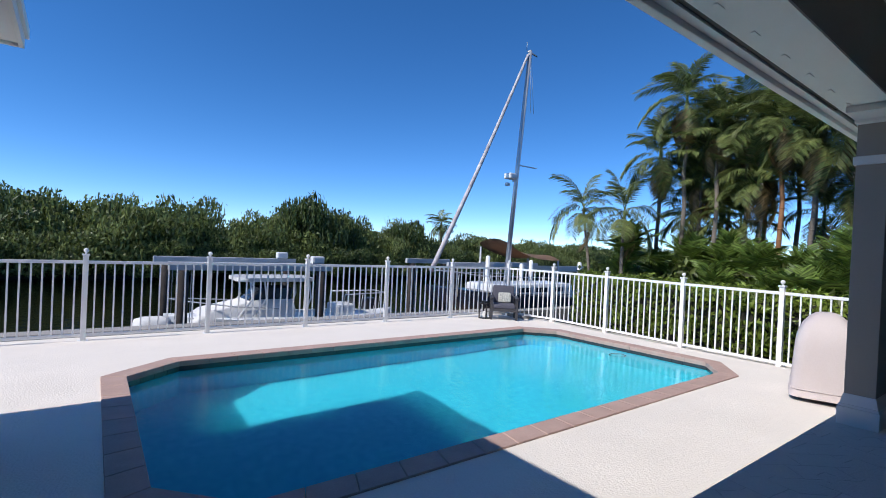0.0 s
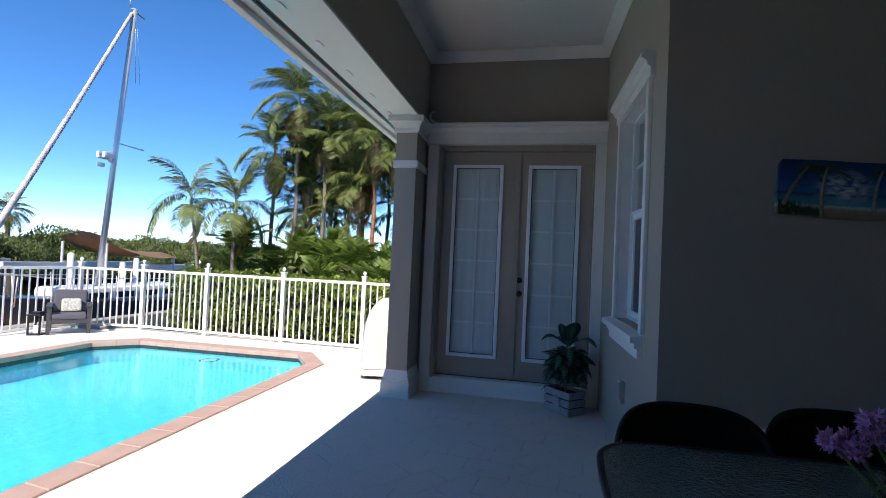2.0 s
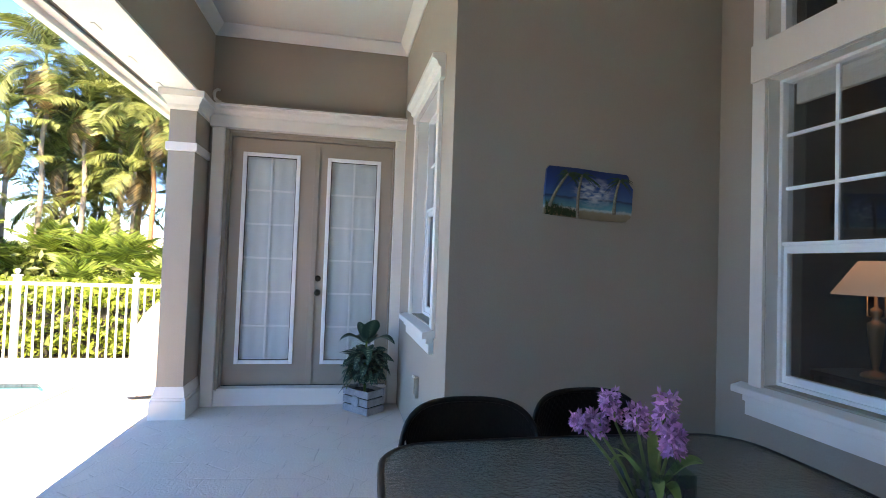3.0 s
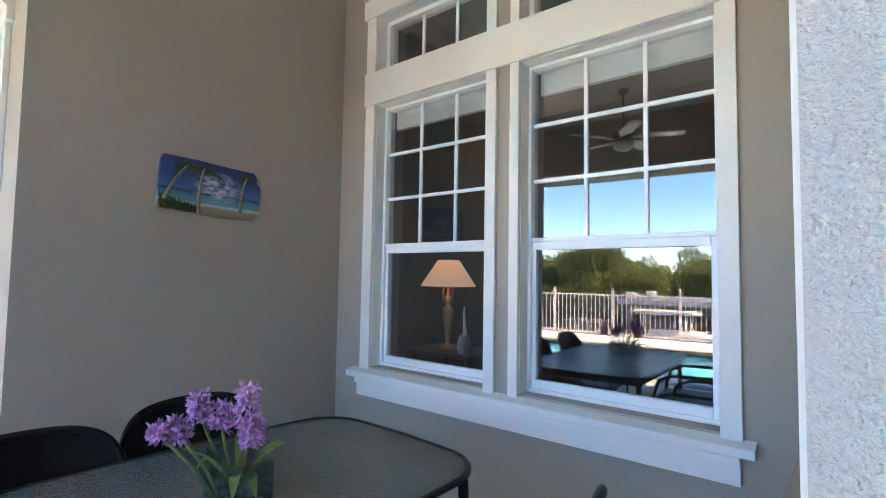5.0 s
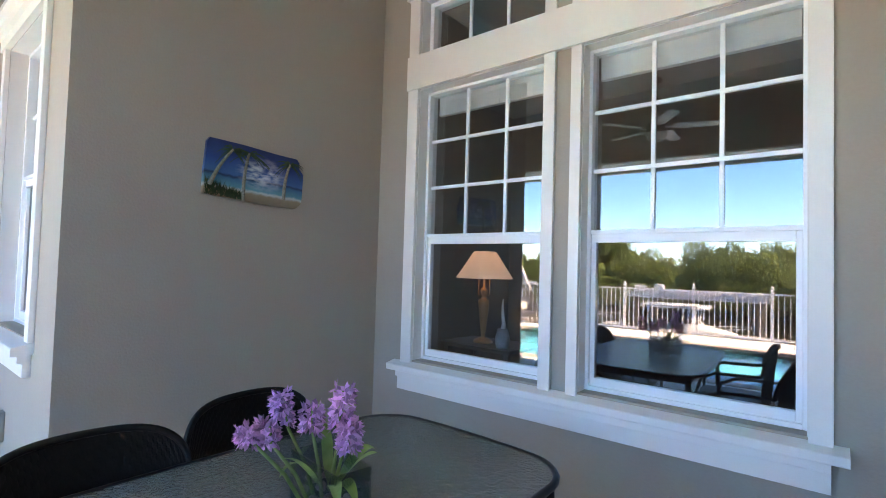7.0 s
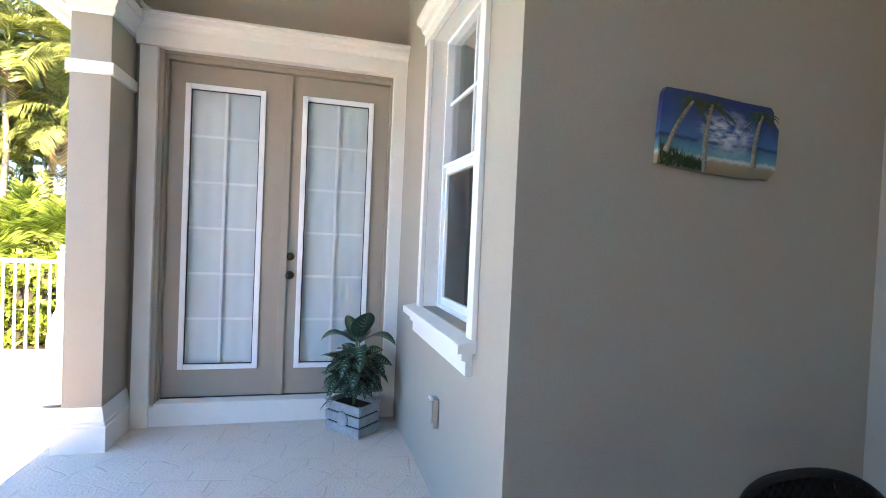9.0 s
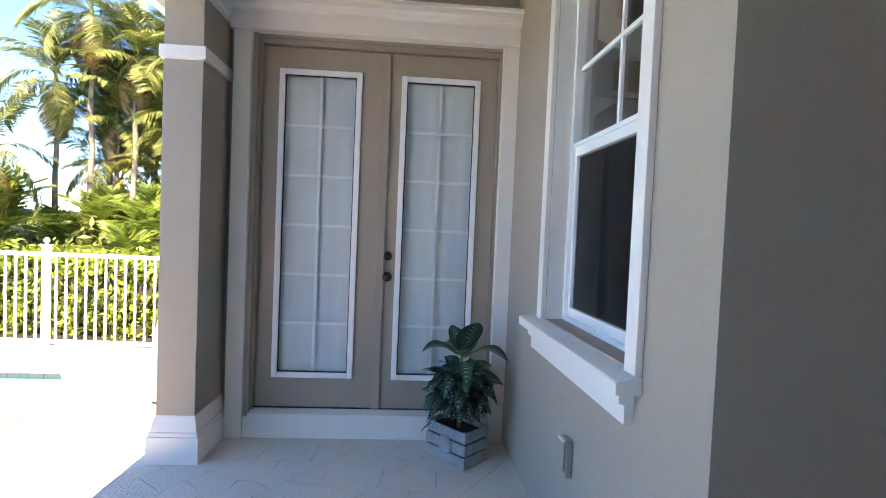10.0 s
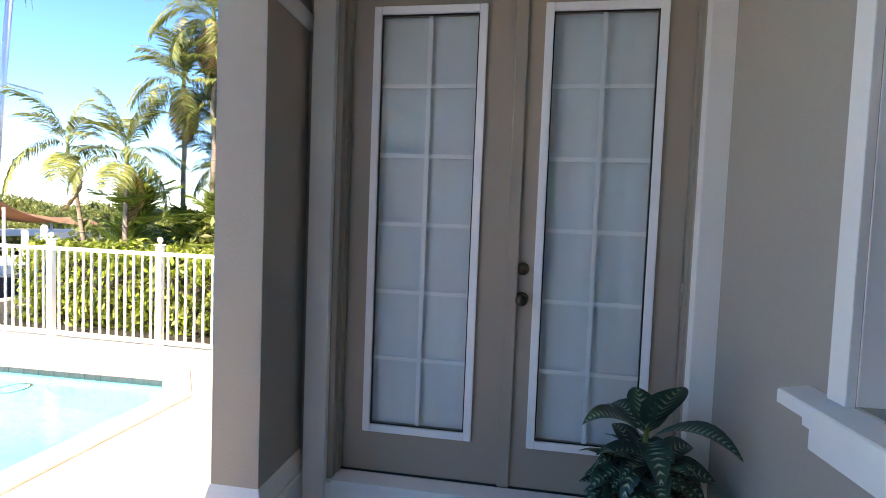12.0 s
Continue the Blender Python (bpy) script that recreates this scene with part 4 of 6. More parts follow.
def square_moulding(profile):
    bm = bmesh.new()
    rings = []
    for r, z in profile:
        rings.append([bm.verts.new(v) for v in ((-0.12 - r, -0.122 - r, z), (0.279, -0.122 - r, z), (0.279, 0.10 + r, z), (-0.12 - r, 0.10 + r, z))])
    for A, B in zip(rings, rings[1:]):
        for k in range(4):
            bm.faces.new((A[k], A[(k + 1) % 4], B[(k + 1) % 4], B[k]))
    bm.faces.new(rings[0][::-1])
    bm.faces.new(rings[-1])
    return bm


part("base", square_moulding([(0.038, 0.0), (0.038, 0.155), (0.03, 0.16), (0.03, 0.18), (0.022, 0.185), (0.016, 0.22), (0.006, 0.262), (0.001, 0.275)]), TRIM, col, "white moulded base")
part("band", square_moulding([(0.001, 2.335), (0.018, 2.34), (0.018, 2.41), (0.001, 2.415)]), TRIM, col, "white band")
part("capital", square_moulding([(0.001, 2.70), (0.02, 2.715), (0.02, 2.745), (0.04, 2.775), (0.06, 2.80), (0.075, 2.805), (0.075, 2.862)]), TRIM, col, "white moulded capital")

# soffit clips of the screen track
for k in range(9):
    solid("soffit_clip", boxes((-0.05, 0.05, -0.012, 0.012, -0.006, 0.0), bevel=0.002), TRIM, "small white clip under the soffit", "clip", pose(1.3 + 0.52 * k, 1.40, 2.8645), group="soffit clips")

# small figure on the door head
fig = thing("ornament", "small pale ceramic lizard on the door moulding", "ornament", pose(5.90, 1.06, 2.873))
bm = bmesh.new()
tube(bm, [(0, -0.03, 0.015), (0, -0.01, 0.02), (0, 0.02, 0.045), (0, 0.03, 0.085), (0, 0.025, 0.115), (0, 0.0, 0.135), (0, -0.025, 0.13)], 0.018, 10, 0.7)
part("body", bm, TRIM, fig, smooth=True)
bm = bmesh.new()
tube(bm, [(0, -0.03, 0.012), (0.01, -0.07, 0.008), (0.0, -0.10, 0.006), (-0.02, -0.115, 0.006)], 0.011, 8, 0.3)
part("tail", bm, TRIM, fig, smooth=True)

# junction box cover on the bay wall
place = BAY
oc = thing("outlet_cover", "taupe weatherproof outlet cover on the wall", "outlet", pose(4.70, BY, 0.40))
part("box", boxes((-0.035, 0.035, 0.001, 0.03, 0, 0.16), bevel=0.006), STUCCO, oc)
part("lid", boxes((-0.028, 0.028, 0.031, 0.040, 0.03, 0.15), bevel=0.004), STUCCO, oc)
part("hinge", boxes((-0.030, 0.030, 0.031, 0.046, 0.152, 0.163), bevel=0.002), TRIM, oc)

# ---- pool fittings ----
place = YARD
band = bmesh.new()
T = shrink(POOL, 0.193)
for k in range(8):
    l = (k + 1) % 8
    v = [band.verts.new((*T[k], -0.16)), band.verts.new((*T[l], -0.16)), band.verts.new((*T[l], -0.03)), band.verts.new((*T[k], -0.03))]
    band.faces.new(v)
structure("waterline_band", band, TILE, "dark grout bed of the waterline tiles", "tile band")
drain = thing("pool_skimmer", "white skimmer opening in the pool wall", "skimmer", pose(5.75, 5.885, -0.24))
part("frame", boxes((-0.16, 0.16, -0.03, 0.0, -0.13, 0.03), bevel=0.008), VINYL, drain)
part("flap", boxes((-0.12, 0.12, -0.04, -0.031, -0.10, 0.005), bevel=0.004), TRIM, drain)
fl = thing("floating_ring", "dark floating hose ring on the pool water", "float", pose(6.42, 4.08, -0.10))
bm = bmesh.new()
tube(bm, [(0.13 * math.cos(a * 0.2618), 0.10 * math.sin(a * 0.2618), 0.008) for a in range(24)], 0.012, 8, closed=True)
part("ring", bm, CHARCOAL, fl)


# ---- fence ----
POSTS_N = [(-4.4, 7.66), (-2.9, 7.66), (-1.4, 7.66), (0.11, 7.66), (1.58, 7.66), (3.06, 7.67), (4.57, 7.68), (6.08, 7.70)]
POSTS_E = [(7.50, 7.55), (7.76, 6.52), (7.76, 5.26), (7.74, 3.85), (7.76, 2.50), (7.76, 1.42)]
chain = POSTS_N + POSTS_E
fence = thing("fence", "white aluminium picket fence with ball-capped posts", "fence", pose(0, 0, 0))
pole_me = mesh_from("post", boxes((-0.031, 0.031, -0.031, 0.031, -0.06, 1.05), (-0.055, 0.055, -0.055, 0.055, -0.06, -0.048), bevel=0.004), FENCE)
cap_me = mesh_from("cap", boxes((-0.042, 0.042, -0.042, 0.042, 1.051, 1.072), bevel=0.006), FENCE)
bm = bmesh.new()
lathe(bm, [(0.010, 1.07), (0.011, 1.083), (0.016, 1.089), (0.026, 1.102), (0.029, 1.116), (0.026, 1.13), (0.016, 1.141), (0.003, 1.145)], 16)
ball_me = mesh_from("ball", bm, FENCE)
picket_me = mesh_from("picket", boxes((-0.0095, 0.0095, -0.0095, 0.0095, 0.035, 0.95)), FENCE)
for c in chain:
    po = new("post", pole_me)
    po.parent = fence
    po.location = (*c, 0)
    for nm, me in (("cap", cap_me), ("ball", ball_me)):
        o = new(nm, me)
        o.parent = po
for p, q in zip(chain, chain[1:]):
    p, q = Vector((*p, 0)), Vector((*q, 0))
    d = q - p
    L = d.length
    ang = math.degrees(math.atan2(d.y, d.x))
    for nm, z0, z1 in (("top_rail", 0.945, 0.985), ("bottom_rail", 0.0, 0.038)):
        o = part(nm, boxes((0.03, L - 0.03, -0.016, 0.016, z0, z1), bevel=0.003), FENCE, fence)
        o.matrix_basis = pose(p.x, p.y, 0, 0, 0, ang)
    n = max(2, round(L / 0.107))
    for k in range(1, n):
        pk = new("picket", picket_me)
        pk.parent = fence
        pk.matrix_basis = pose(*(p + d * (k / n)), 0, 0, ang)


# ---- porch furniture ----
place = PORCH
def rounded(x0, x1, y0, y1, r, n=6):
    out = []
    for cx, cy, a0 in ((x1 - r, y1 - r, 0), (x0 + r, y1 - r, 90), (x0 + r, y0 + r, 180), (x1 - r, y0 + r, 270)):
        for k in range(n + 1):
            a = radians(a0 + 90 * k / n)
            out.append((cx + r * math.cos(a), cy + r * math.sin(a)))
    return out


table = thing("dining_table", "black framed patio table with hammered dark glass top", "table", pose(2.425, -1.17, 0))


def bowed(hx, hy, r, bow):
    """A rounded rectangle whose sides swell outwards by bow."""
    fine = []
    ring = rounded(-hx, hx, -hy, hy, r)
    for (x0, y0), (x1, y1) in zip(ring, ring[1:] + ring[:1]):
        n = max(1, int(math.hypot(x1 - x0, y1 - y0) / 0.06))
        fine += [(x0 + (x1 - x0) * k / n, y0 + (y1 - y0) * k / n) for k in range(n)]
    return [(x + bow * (x / hx) * (1 - (y / hy) ** 2), y + bow * (y / hy) * (1 - (x / hx) ** 2)) for x, y in fine]


bm = bmesh.new()
prism(bm, bowed(0.447, 0.745, 0.15, 0.03), 0.712, 0.72)
part("glass_top", bm, TABLEGLASS, table, "hammered dark tempered glass")
bm = bmesh.new()
tube(bm, [(x, y, 0.712) for x, y in bowed(0.456, 0.754, 0.158, 0.03)], 0.014, 8, closed=True)
part("rim", bm, BLACK, table)
part("apron", boxes((-0.40, 0.40, -0.72, -0.69, 0.66, 0.70), (-0.40, 0.40, 0.69, 0.72, 0.66, 0.70), (-0.42, -0.39, -0.69, 0.69, 0.66, 0.70), (0.39, 0.42, -0.69, 0.69, 0.66, 0.70), bevel=0.006), BLACK, table)
for sx in (-1, 1):
    for sy in (-1, 1):
        bm = bmesh.new()
        tube(bm, [(sx * 0.40, sy * 0.70, 0.69), (sx * 0.41, sy * 0.71, 0.4), (sx * 0.43, sy * 0.73, 0.03), (sx * 0.43, sy * 0.73, 0.0)], 0.02, 10)
        part("leg", bm, BLACK, table)


def wicker_chair(m):
    ch = thing("patio_chair", "dark woven wicker barrel chair with rounded back", "chair", m, group="chairs round the table")
    R, H = 0.235, 0.432

    def shell(u, v, off=0.0):
        a = radians(-90 + 0) + u * radians(88)
        rim = 0.42 + H * (max(0.0, 1 - (abs(u) * 0.96) ** 3.0)) ** 0.5
        z = 0.40 + (rim - 0.40) * v
        rr = R + off + 0.05 * v
        return Vector((rr * math.sin(u * radians(88)), -rr + 0.45 * rr * (1 - math.cos(u * radians(88))), z))
    bm = bmesh.new()
    nu, nv = 120, 50
    g = [[bm.verts.new(shell(-0.80 + 1.60 * i / nu, j / nv, 0.0016 * ((i // 3 + j // 2) % 2))) for j in range(nv + 1)] for i in range(nu + 1)]
    for i in range(nu):
        for j in range(nv):
            bm.faces.new((g[i][j], g[i + 1][j], g[i + 1][j + 1], g[i][j + 1]))
    bmesh.ops.solidify(bm, geom=bm.faces[:], thickness=0.012)
    part("backrest", bm, WICKER, ch, "woven wicker back")
    bm = bmesh.new()
    line = [shell(-1 + 2 * k / 40, 1.0, 0.006) for k in range(41)]
    ends = [Vector((line[0].x, 0.17, 0.60)), Vector((line[0].x, 0.25, 0.52)), Vector((line[0].x, 0.25, 0.0))]
    line[0].z = line[-1].z = 0.64
    left = [Vector((-abs(line[0].x), 0.25, 0.0)), Vector((-abs(line[0].x), 0.26, 0.45)), Vector((-abs(line[0].x), 0.22, 0.58)), Vector((-abs(line[0].x), 0.12, 0.63))]
    right = [Vector((abs(line[0].x), 0.12, 0.63)), Vector((abs(line[0].x), 0.22, 0.58)), Vector((abs(line[0].x), 0.26, 0.45)), Vector((abs(line[0].x), 0.25, 0.0))]
    tube(bm, left + line + right, 0.0125, 8)
    part("frame_rim", bm, WICKER, ch)
    bm = bmesh.new()
    prism(bm, rounded(-0.25, 0.25, -0.22, 0.26, 0.1), 0.395, 0.43)
    bmesh.ops.bevel(bm, geom=[e for e in bm.edges if abs(e.verts[0].co.z - e.verts[1].co.z) < 1e-4], offset=0.012, segments=2, affect="EDGES")
    part("seat", bm, WICKER, ch)
    for sx in (-1, 1):
        bm = bmesh.new()
        tube(bm, [(sx * 0.2, -0.2, 0.40), (sx * 0.23, -0.27, 0.0)], 0.014, 8)
        part("leg", bm, BLACK, ch)
    return ch


first = wicker_chair(pose(2.735, -0.765, 0, 0, 0, 88))
for x, y, *rest in ((2.855, -1.37, 0, 0, 0, 95), (1.70, -1.55, 0, 0, 0, -86), (1.84, -0.86, 0, 0, 0, -92)):
    copy_thing(first, pose(x, y, *rest))

# cushion on the chair by the corner
bm = boxes((-0.19, 0.19, -0.17, 0.19, 0.0, 0.10), bevel=0.045)
SAGE = material("pale_sage_cushion_fabric", (0.42, 0.43, 0.38), 0.9, 0, (0.34, 0.35, 0.31), 8, 260, bump=0.3)
solid("seat_cushion", bm, SAGE, "pale sage cushion on a wicker chair seat", "cushion", pose(2.84, -1.37, 0.433, 0, 0, 95), smooth=True)

# vase with hyacinths
vase = thing("glass_vase", "rectangular clear glass vase holding bulbs and stems", "vase", pose(2.31, -1.17, 0.722, 0, 0, -6))
bm = boxes((-0.12, 0.12, -0.055, -0.05, 0, 0.15), (-0.12, 0.12, 0.05, 0.055, 0, 0.15), (-0.12, -0.115, -0.05, 0.05, 0, 0.15), (0.115, 0.12, -0.05, 0.05, 0, 0.15), (-0.115, 0.115, -0.05, 0.05, 0, 0.012))
part("glass", bm, VASEGLASS, vase)
PEBBLE = material("pale_bulb_and_pebbles", (0.45, 0.36, 0.34), 0.6, 0, (0.25, 0.17, 0.19), 40, 120, bump=0.4)
rnd = random.Random(5)
for k in range(30):
    bm = bmesh.new()
    bmesh.ops.create_icosphere(bm, subdivisions=2, radius=0.013, matrix=pose(rnd.uniform(-0.095, 0.095), rnd.uniform(-0.032, 0.032), 0.026 + rnd.uniform(0, 0.05)) @ Matrix.Diagonal((1, 0.9, 0.75, 1)))
    part("pebble", bm, PEBBLE, vase, smooth=True)


def leaf_blade(bm_verts, bm_faces, uvs, base, heading, length, width, rise, droop, twist=0.0, segs=10):
    """A leaf surface: starts at base, runs along heading (degrees), rises and droops, folded along its midrib."""
    h = radians(heading)
    d = Vector((math.cos(h), math.sin(h), 0))
    s = Vector((-d.y, d.x, 0))
    s = (s * math.cos(twist) + Vector((0, 0, 1)) * math.sin(twist)).normalized()
    k0 = len(bm_verts)
    for i in range(segs + 1):
        t = i / segs
        c = Vector(base) + d * length * (t - 0.25 * droop * t * t) + Vector((0, 0, length * (rise * t - droop * t * t)))
        w = width * (math.sin(math.pi * min(1, t ** 0.75)) ** 0.85) * 0.5 + 0.0015
        for e, u in ((-1, -1.0), (-0.5, -0.5), (0, 0.0), (0.5, 0.5), (1, 1.0)):
            bm_verts.append(c + s * w * e + Vector((0, 0, abs(e) * w * 0.28)))
            uvs.append((u, t * length * 2.2))
    for i in range(segs):
        for e in range(4):
            a = k0 + i * 5 + e
            bm_faces.append((a, a + 1, a + 6, a + 5))


def leaf_part(name, mat, parent, base, heading, length, width, rise, droop, twist=0.0):
    v, f, u = [], [], []
    leaf_blade(v, f, u, base, heading, length, width, rise, droop, twist)
    me = quads(name, v, f, mat, u)
    for p in me.polygons:
        p.use_smooth = True
    o = new(name, me)
    o.parent = parent
    return o


flowers = thing("hyacinth", "purple artificial hyacinths with pale stems", "flowers", pose(2.31, -1.17, 0.727))
rnd = random.Random(9)
SPIKES = ((0.115, 0.12, 0.185, 0.05), (0.135, 0.165, 0.195, 0.03), (0.185, 0.036, 0.195, 0.09), (0.033, 0.04, 0.215, 0.065), (-0.062, 0.012, 0.235, 0.11), (-0.093, 0.012, 0.20, 0.055))
for (x, y, z, hgt) in SPIKES:
    bm = bmesh.new()
    tube(bm, [(x * 0.25, y * 0.3, 0.01), (x * 0.45, y * 0.6, z * 0.55), (x * 0.85, y, z), (x, y, z + hgt)], 0.006, 7, 0.6)
    part("stem", bm, STEM, flowers)
    v, f = [], []
    lean = Vector((x * 0.6, y, 1)).normalized()
    for k in range(34):
        t = rnd.random()
        a = rnd.uniform(0, 6.283)
        c = Vector((x, y, z)) + lean * (t * hgt * 1.05) + Vector((math.cos(a), math.sin(a), 0)) * 0.019
        out = Vector((math.cos(a), math.sin(a), rnd.uniform(-0.2, 0.6))).normalized()
        for j in range(5):
            b = 2 * math.pi * j / 5 + rnd.random()
            s1 = out.cross(Vector((0, 0, 1))).normalized()
            s2 = out.cross(s1)
            tip = (s1 * math.cos(b) + s2 * math.sin(b)) * 0.024 + out * 0.014
            side = out.cross(tip).normalized() * 0.006
            o = len(v)
            v += [c, c + tip * 0.55 + side, c + tip, c + tip * 0.55 - side]
            f.append((o, o + 1, o + 2, o + 3))
    me = quads("blossom", v, f, PETAL)
    o = new("blossom", me)
    o.parent = flowers
for a, l, r, dr in ((170, 0.16, 1.0, 0.95), (20, 0.17, 1.0, 1.0), (200, 0.13, 1.5, 0.7), (330, 0.14, 1.6, 0.8), (90, 0.13, 1.5, 0.7), (265, 0.15, 1.3, 0.9), (150, 0.2, 0.9, 0.75)):
    leaf_part("leaf", STEM, flowers, (0.02 * math.cos(radians(a)), 0.02 * math.sin(radians(a)), 0.06), a, l * 1.15, 0.032, r, dr, 0.3)

# ceiling fan
fan = thing("ceiling_fan", "bronze porch ceiling fan with wide blades and a glass bowl", "ceiling fan", pose(2.78, 0.45, CEIL - 0.14))
bm = bmesh.new()
lathe(bm, [(0.065, 0.139), (0.065, 0.11), (0.03, 0.08), (0.013, 0.07), (0.013, -0.07), (0.013, -0.36), (0.05, -0.38), (0.11, -0.40), (0.115, -0.48), (0.08, -0.50)], 20)
part("motor", bm, BRONZE, fan)
for k in range(5):
    bm = bmesh.new()
    prism(bm, rounded(0.17, 0.66, -0.068, 0.068, 0.05), -0.455, -0.447)
    prism(bm, [(0.09, -0.018), (0.2, -0.025), (0.2, 0.025), (0.09, 0.018)], -0.462, -0.456)
    o = part("blade", bm, BLIND, fan)
    o.rotation_euler = (radians(8), 0, radians(72 * k + 20))
bm = bmesh.new()
lathe(bm, [(0.075, -0.5), (0.12, -0.51), (0.115, -0.55), (0.08, -0.59), (0.02, -0.61)], 20)
part("light_bowl", bm, BLIND, fan)

# painted plaque
place = ALCOVE
plaque = thing("wall_plaque", "painted driftwood plaque of palms on a beach", "wall art", pose(PX - 0.001, -1.71, 1.729, 2.2))
rnd = random.Random(3)
outline = [(0.30, 0.012), (0.302, 0.15), (0.297, 0.29), (0.285, 0.312), (0.1, 0.316), (-0.1, 0.311), (-0.25, 0.312), (-0.268, 0.295), (-0.272, 0.255), (-0.302, 0.225), (-0.303, 0.10), (-0.30, 0.045), (-0.262, 0.008), (-0.1, 0.0), (0.15, 0.004)]
bm = bmesh.new()
fr_v = [bm.verts.new((-0.022, y, z)) for y, z in outline]
bk_v = [bm.verts.new((0.0, y, z)) for y, z in outline]
n = len(outline)
for k in range(n):
    bm.faces.new((fr_v[k], fr_v[(k + 1) % n], bk_v[(k + 1) % n], bk_v[k]))
bm.faces.new(fr_v)
bm.faces.new(bk_v[::-1])
part("board", bm, SEASCAPE, plaque)
PAINTGREEN = material("painted_green", (0.045, 0.095, 0.03), 0.5, 0, (0.01, 0.03, 0.01), 60, 200, bump=0.2)
PAINTBARK = material("painted_palm_trunk", (0.30, 0.27, 0.20), 0.5, 0, (0.07, 0.06, 0.04), 90, 200, bump=0.2)
for (ya, za, yb, zb) in ((0.27, 0.06, 0.155, 0.275), (0.075, 0.004, 0.06, 0.275), (-0.175, 0.05, -0.205, 0.27)):
    bm = bmesh.new()
    tube(bm, [(-0.0225, ya + (yb - ya) * t + 0.012 * math.sin(3 * t), za + (zb - za) * t) for t in [i / 8 for i in range(9)]], 0.0125, 6, 0.6)
    part("painted_trunk", bm, PAINTBARK, plaque)
    v, f = [], []
    for k in range(22):
        a = radians(rnd.uniform(-40, 220))
        L = rnd.uniform(0.06, 0.13)
        for j in range(8):
            t0, t1 = j / 8, (j + 1) / 8
            def P2(t):
                yy = yb + math.cos(a) * L * t
                zz = zb + math.sin(a) * L * 0.6 * t - 0.055 * t * t
                return max(-0.295, min(0.295, yy)), min(0.308, zz)
            w = 0.008 * (1 - t0) + 0.003
            (y0, z0), (y1, z1) = P2(t0), P2(t1)
            o = len(v)
            v += [(-0.0262, y0, z0 - w), (-0.0262, y1, z1 - w), (-0.0262, y1, z1), (-0.0262, y0, z0)]
            f.append((o, o + 1, o + 2, o + 3))
    o = new("painted_fronds", quads("painted_fronds", v, f, PAINTGREEN))
    o.parent = plaque
v, f = [], []
for k in range(230):
    y = rnd.uniform(0.085, 0.295)
    z = rnd.uniform(0.006, 0.03 + 0.3 * max(0, y - 0.12))
    a, L = rnd.uniform(-0.8, 0.8), rnd.uniform(0.02, 0.055)
    o = len(v)
    v += [(-0.0245, y - 0.004, z), (-0.0245, y + 0.004, z), (-0.0245, max(-0.3, min(0.297, y + L * math.sin(a))), z + L * math.cos(a))]
    f.append((o, o + 1, o + 2))
o = new("painted_grass", quads("painted_grass", v, f, PAINTGREEN))
o.parent = plaque
place = PORCH

# table lamp and ornaments indoors
side = thing("side_table", "dark wooden side table behind the window", "table", pose(3.58, -3.70, 0))
bm = bmesh.new()
prism(bm, rounded(-0.35, 0.35, -0.25, 0.25, 0.04), 0.745, 0.775)
part("tabletop", bm, DARKWOOD, side)
for sx in (-1, 1):
    for sy in (-1, 1):
        part("leg", boxes((sx * 0.3 - 0.02, sx * 0.3 + 0.02, sy * 0.2 - 0.02, sy * 0.2 + 0.02, 0.02, 0.745)), DARKWOOD, side)
lamp = thing("table_lamp", "lit brass table lamp with a cream cone shade", "lamp", pose(3.63, -3.66, 0.777) @ Matrix.Diagonal((0.94, 0.94, 1.02, 1)))
bm = bmesh.new()
lathe(bm, [(0.085, 0), (0.085, 0.015), (0.06, 0.03), (0.02, 0.045), (0.017, 0.06), (0.028, 0.12), (0.048, 0.30), (0.05, 0.345), (0.025, 0.36), (0.02, 0.38), (0.034, 0.41), (0.034, 0.435), (0.012, 0.45), (0.008, 0.56), (0.008, 0.735), (0.0, 0.76)], 24)
part("base", bm, BRASS, lamp)
bm = bmesh.new()
rings = []
for r, z in ((0.255, 0.525), (0.10, 0.745)):
    rings.append([bm.verts.new((r * math.cos(2 * math.pi * k / 40), r * math.sin(2 * math.pi * k / 40), z)) for k in range(40)])
for k in range(40):
    bm.faces.new((rings[0][k], rings[0][(k + 1) % 40], rings[1][(k + 1) % 40], rings[1][k]))
bmesh.ops.solidify(bm, geom=bm.faces[:], thickness=0.003)
part("shade", bm, SHADE, lamp, "glowing cream lamp shade", smooth=True)
for sx in (-1, 1):
    bm = bmesh.new()
    tube(bm, [(sx * 0.06, 0, 0.53), (sx * 0.06, 0, 0.39), (sx * 0.035, 0, 0.385)], 0.004, 6)
    part("pull_chain", bm, BRASS, lamp)
bulb_data = bpy.data.lights.new("bulb", "POINT")
bulb_data.energy = 0.1
bulb_data.color = (1.0, 0.62, 0.36)
bulb_data.shadow_soft_size = 0.04
bulb = new("bulb", bulb_data)
bulb.parent = lamp
bulb.location = (0, 0, 0.62)
orn = thing("ornament", "small pale pelican ornament with a grey glass jar", "ornament", pose(3.36, -3.55, 0.777))
bm = bmesh.new()
lathe(bm, [(0.045, 0), (0.055, 0.03), (0.058, 0.08), (0.045, 0.13), (0.04, 0.15)], 18)
part("jar", bm, GREYWOOD, orn, "grey jar")
bm = bmesh.new()
tube(bm, [(0.0, 0, 0.12), (-0.01, 0, 0.19), (0.0, 0, 0.24), (0.005, 0, 0.33), (0.0, 0, 0.38)], 0.02, 10, 0.25)
part("bird", bm, TRIM, orn, "pale bird figure", smooth=True)

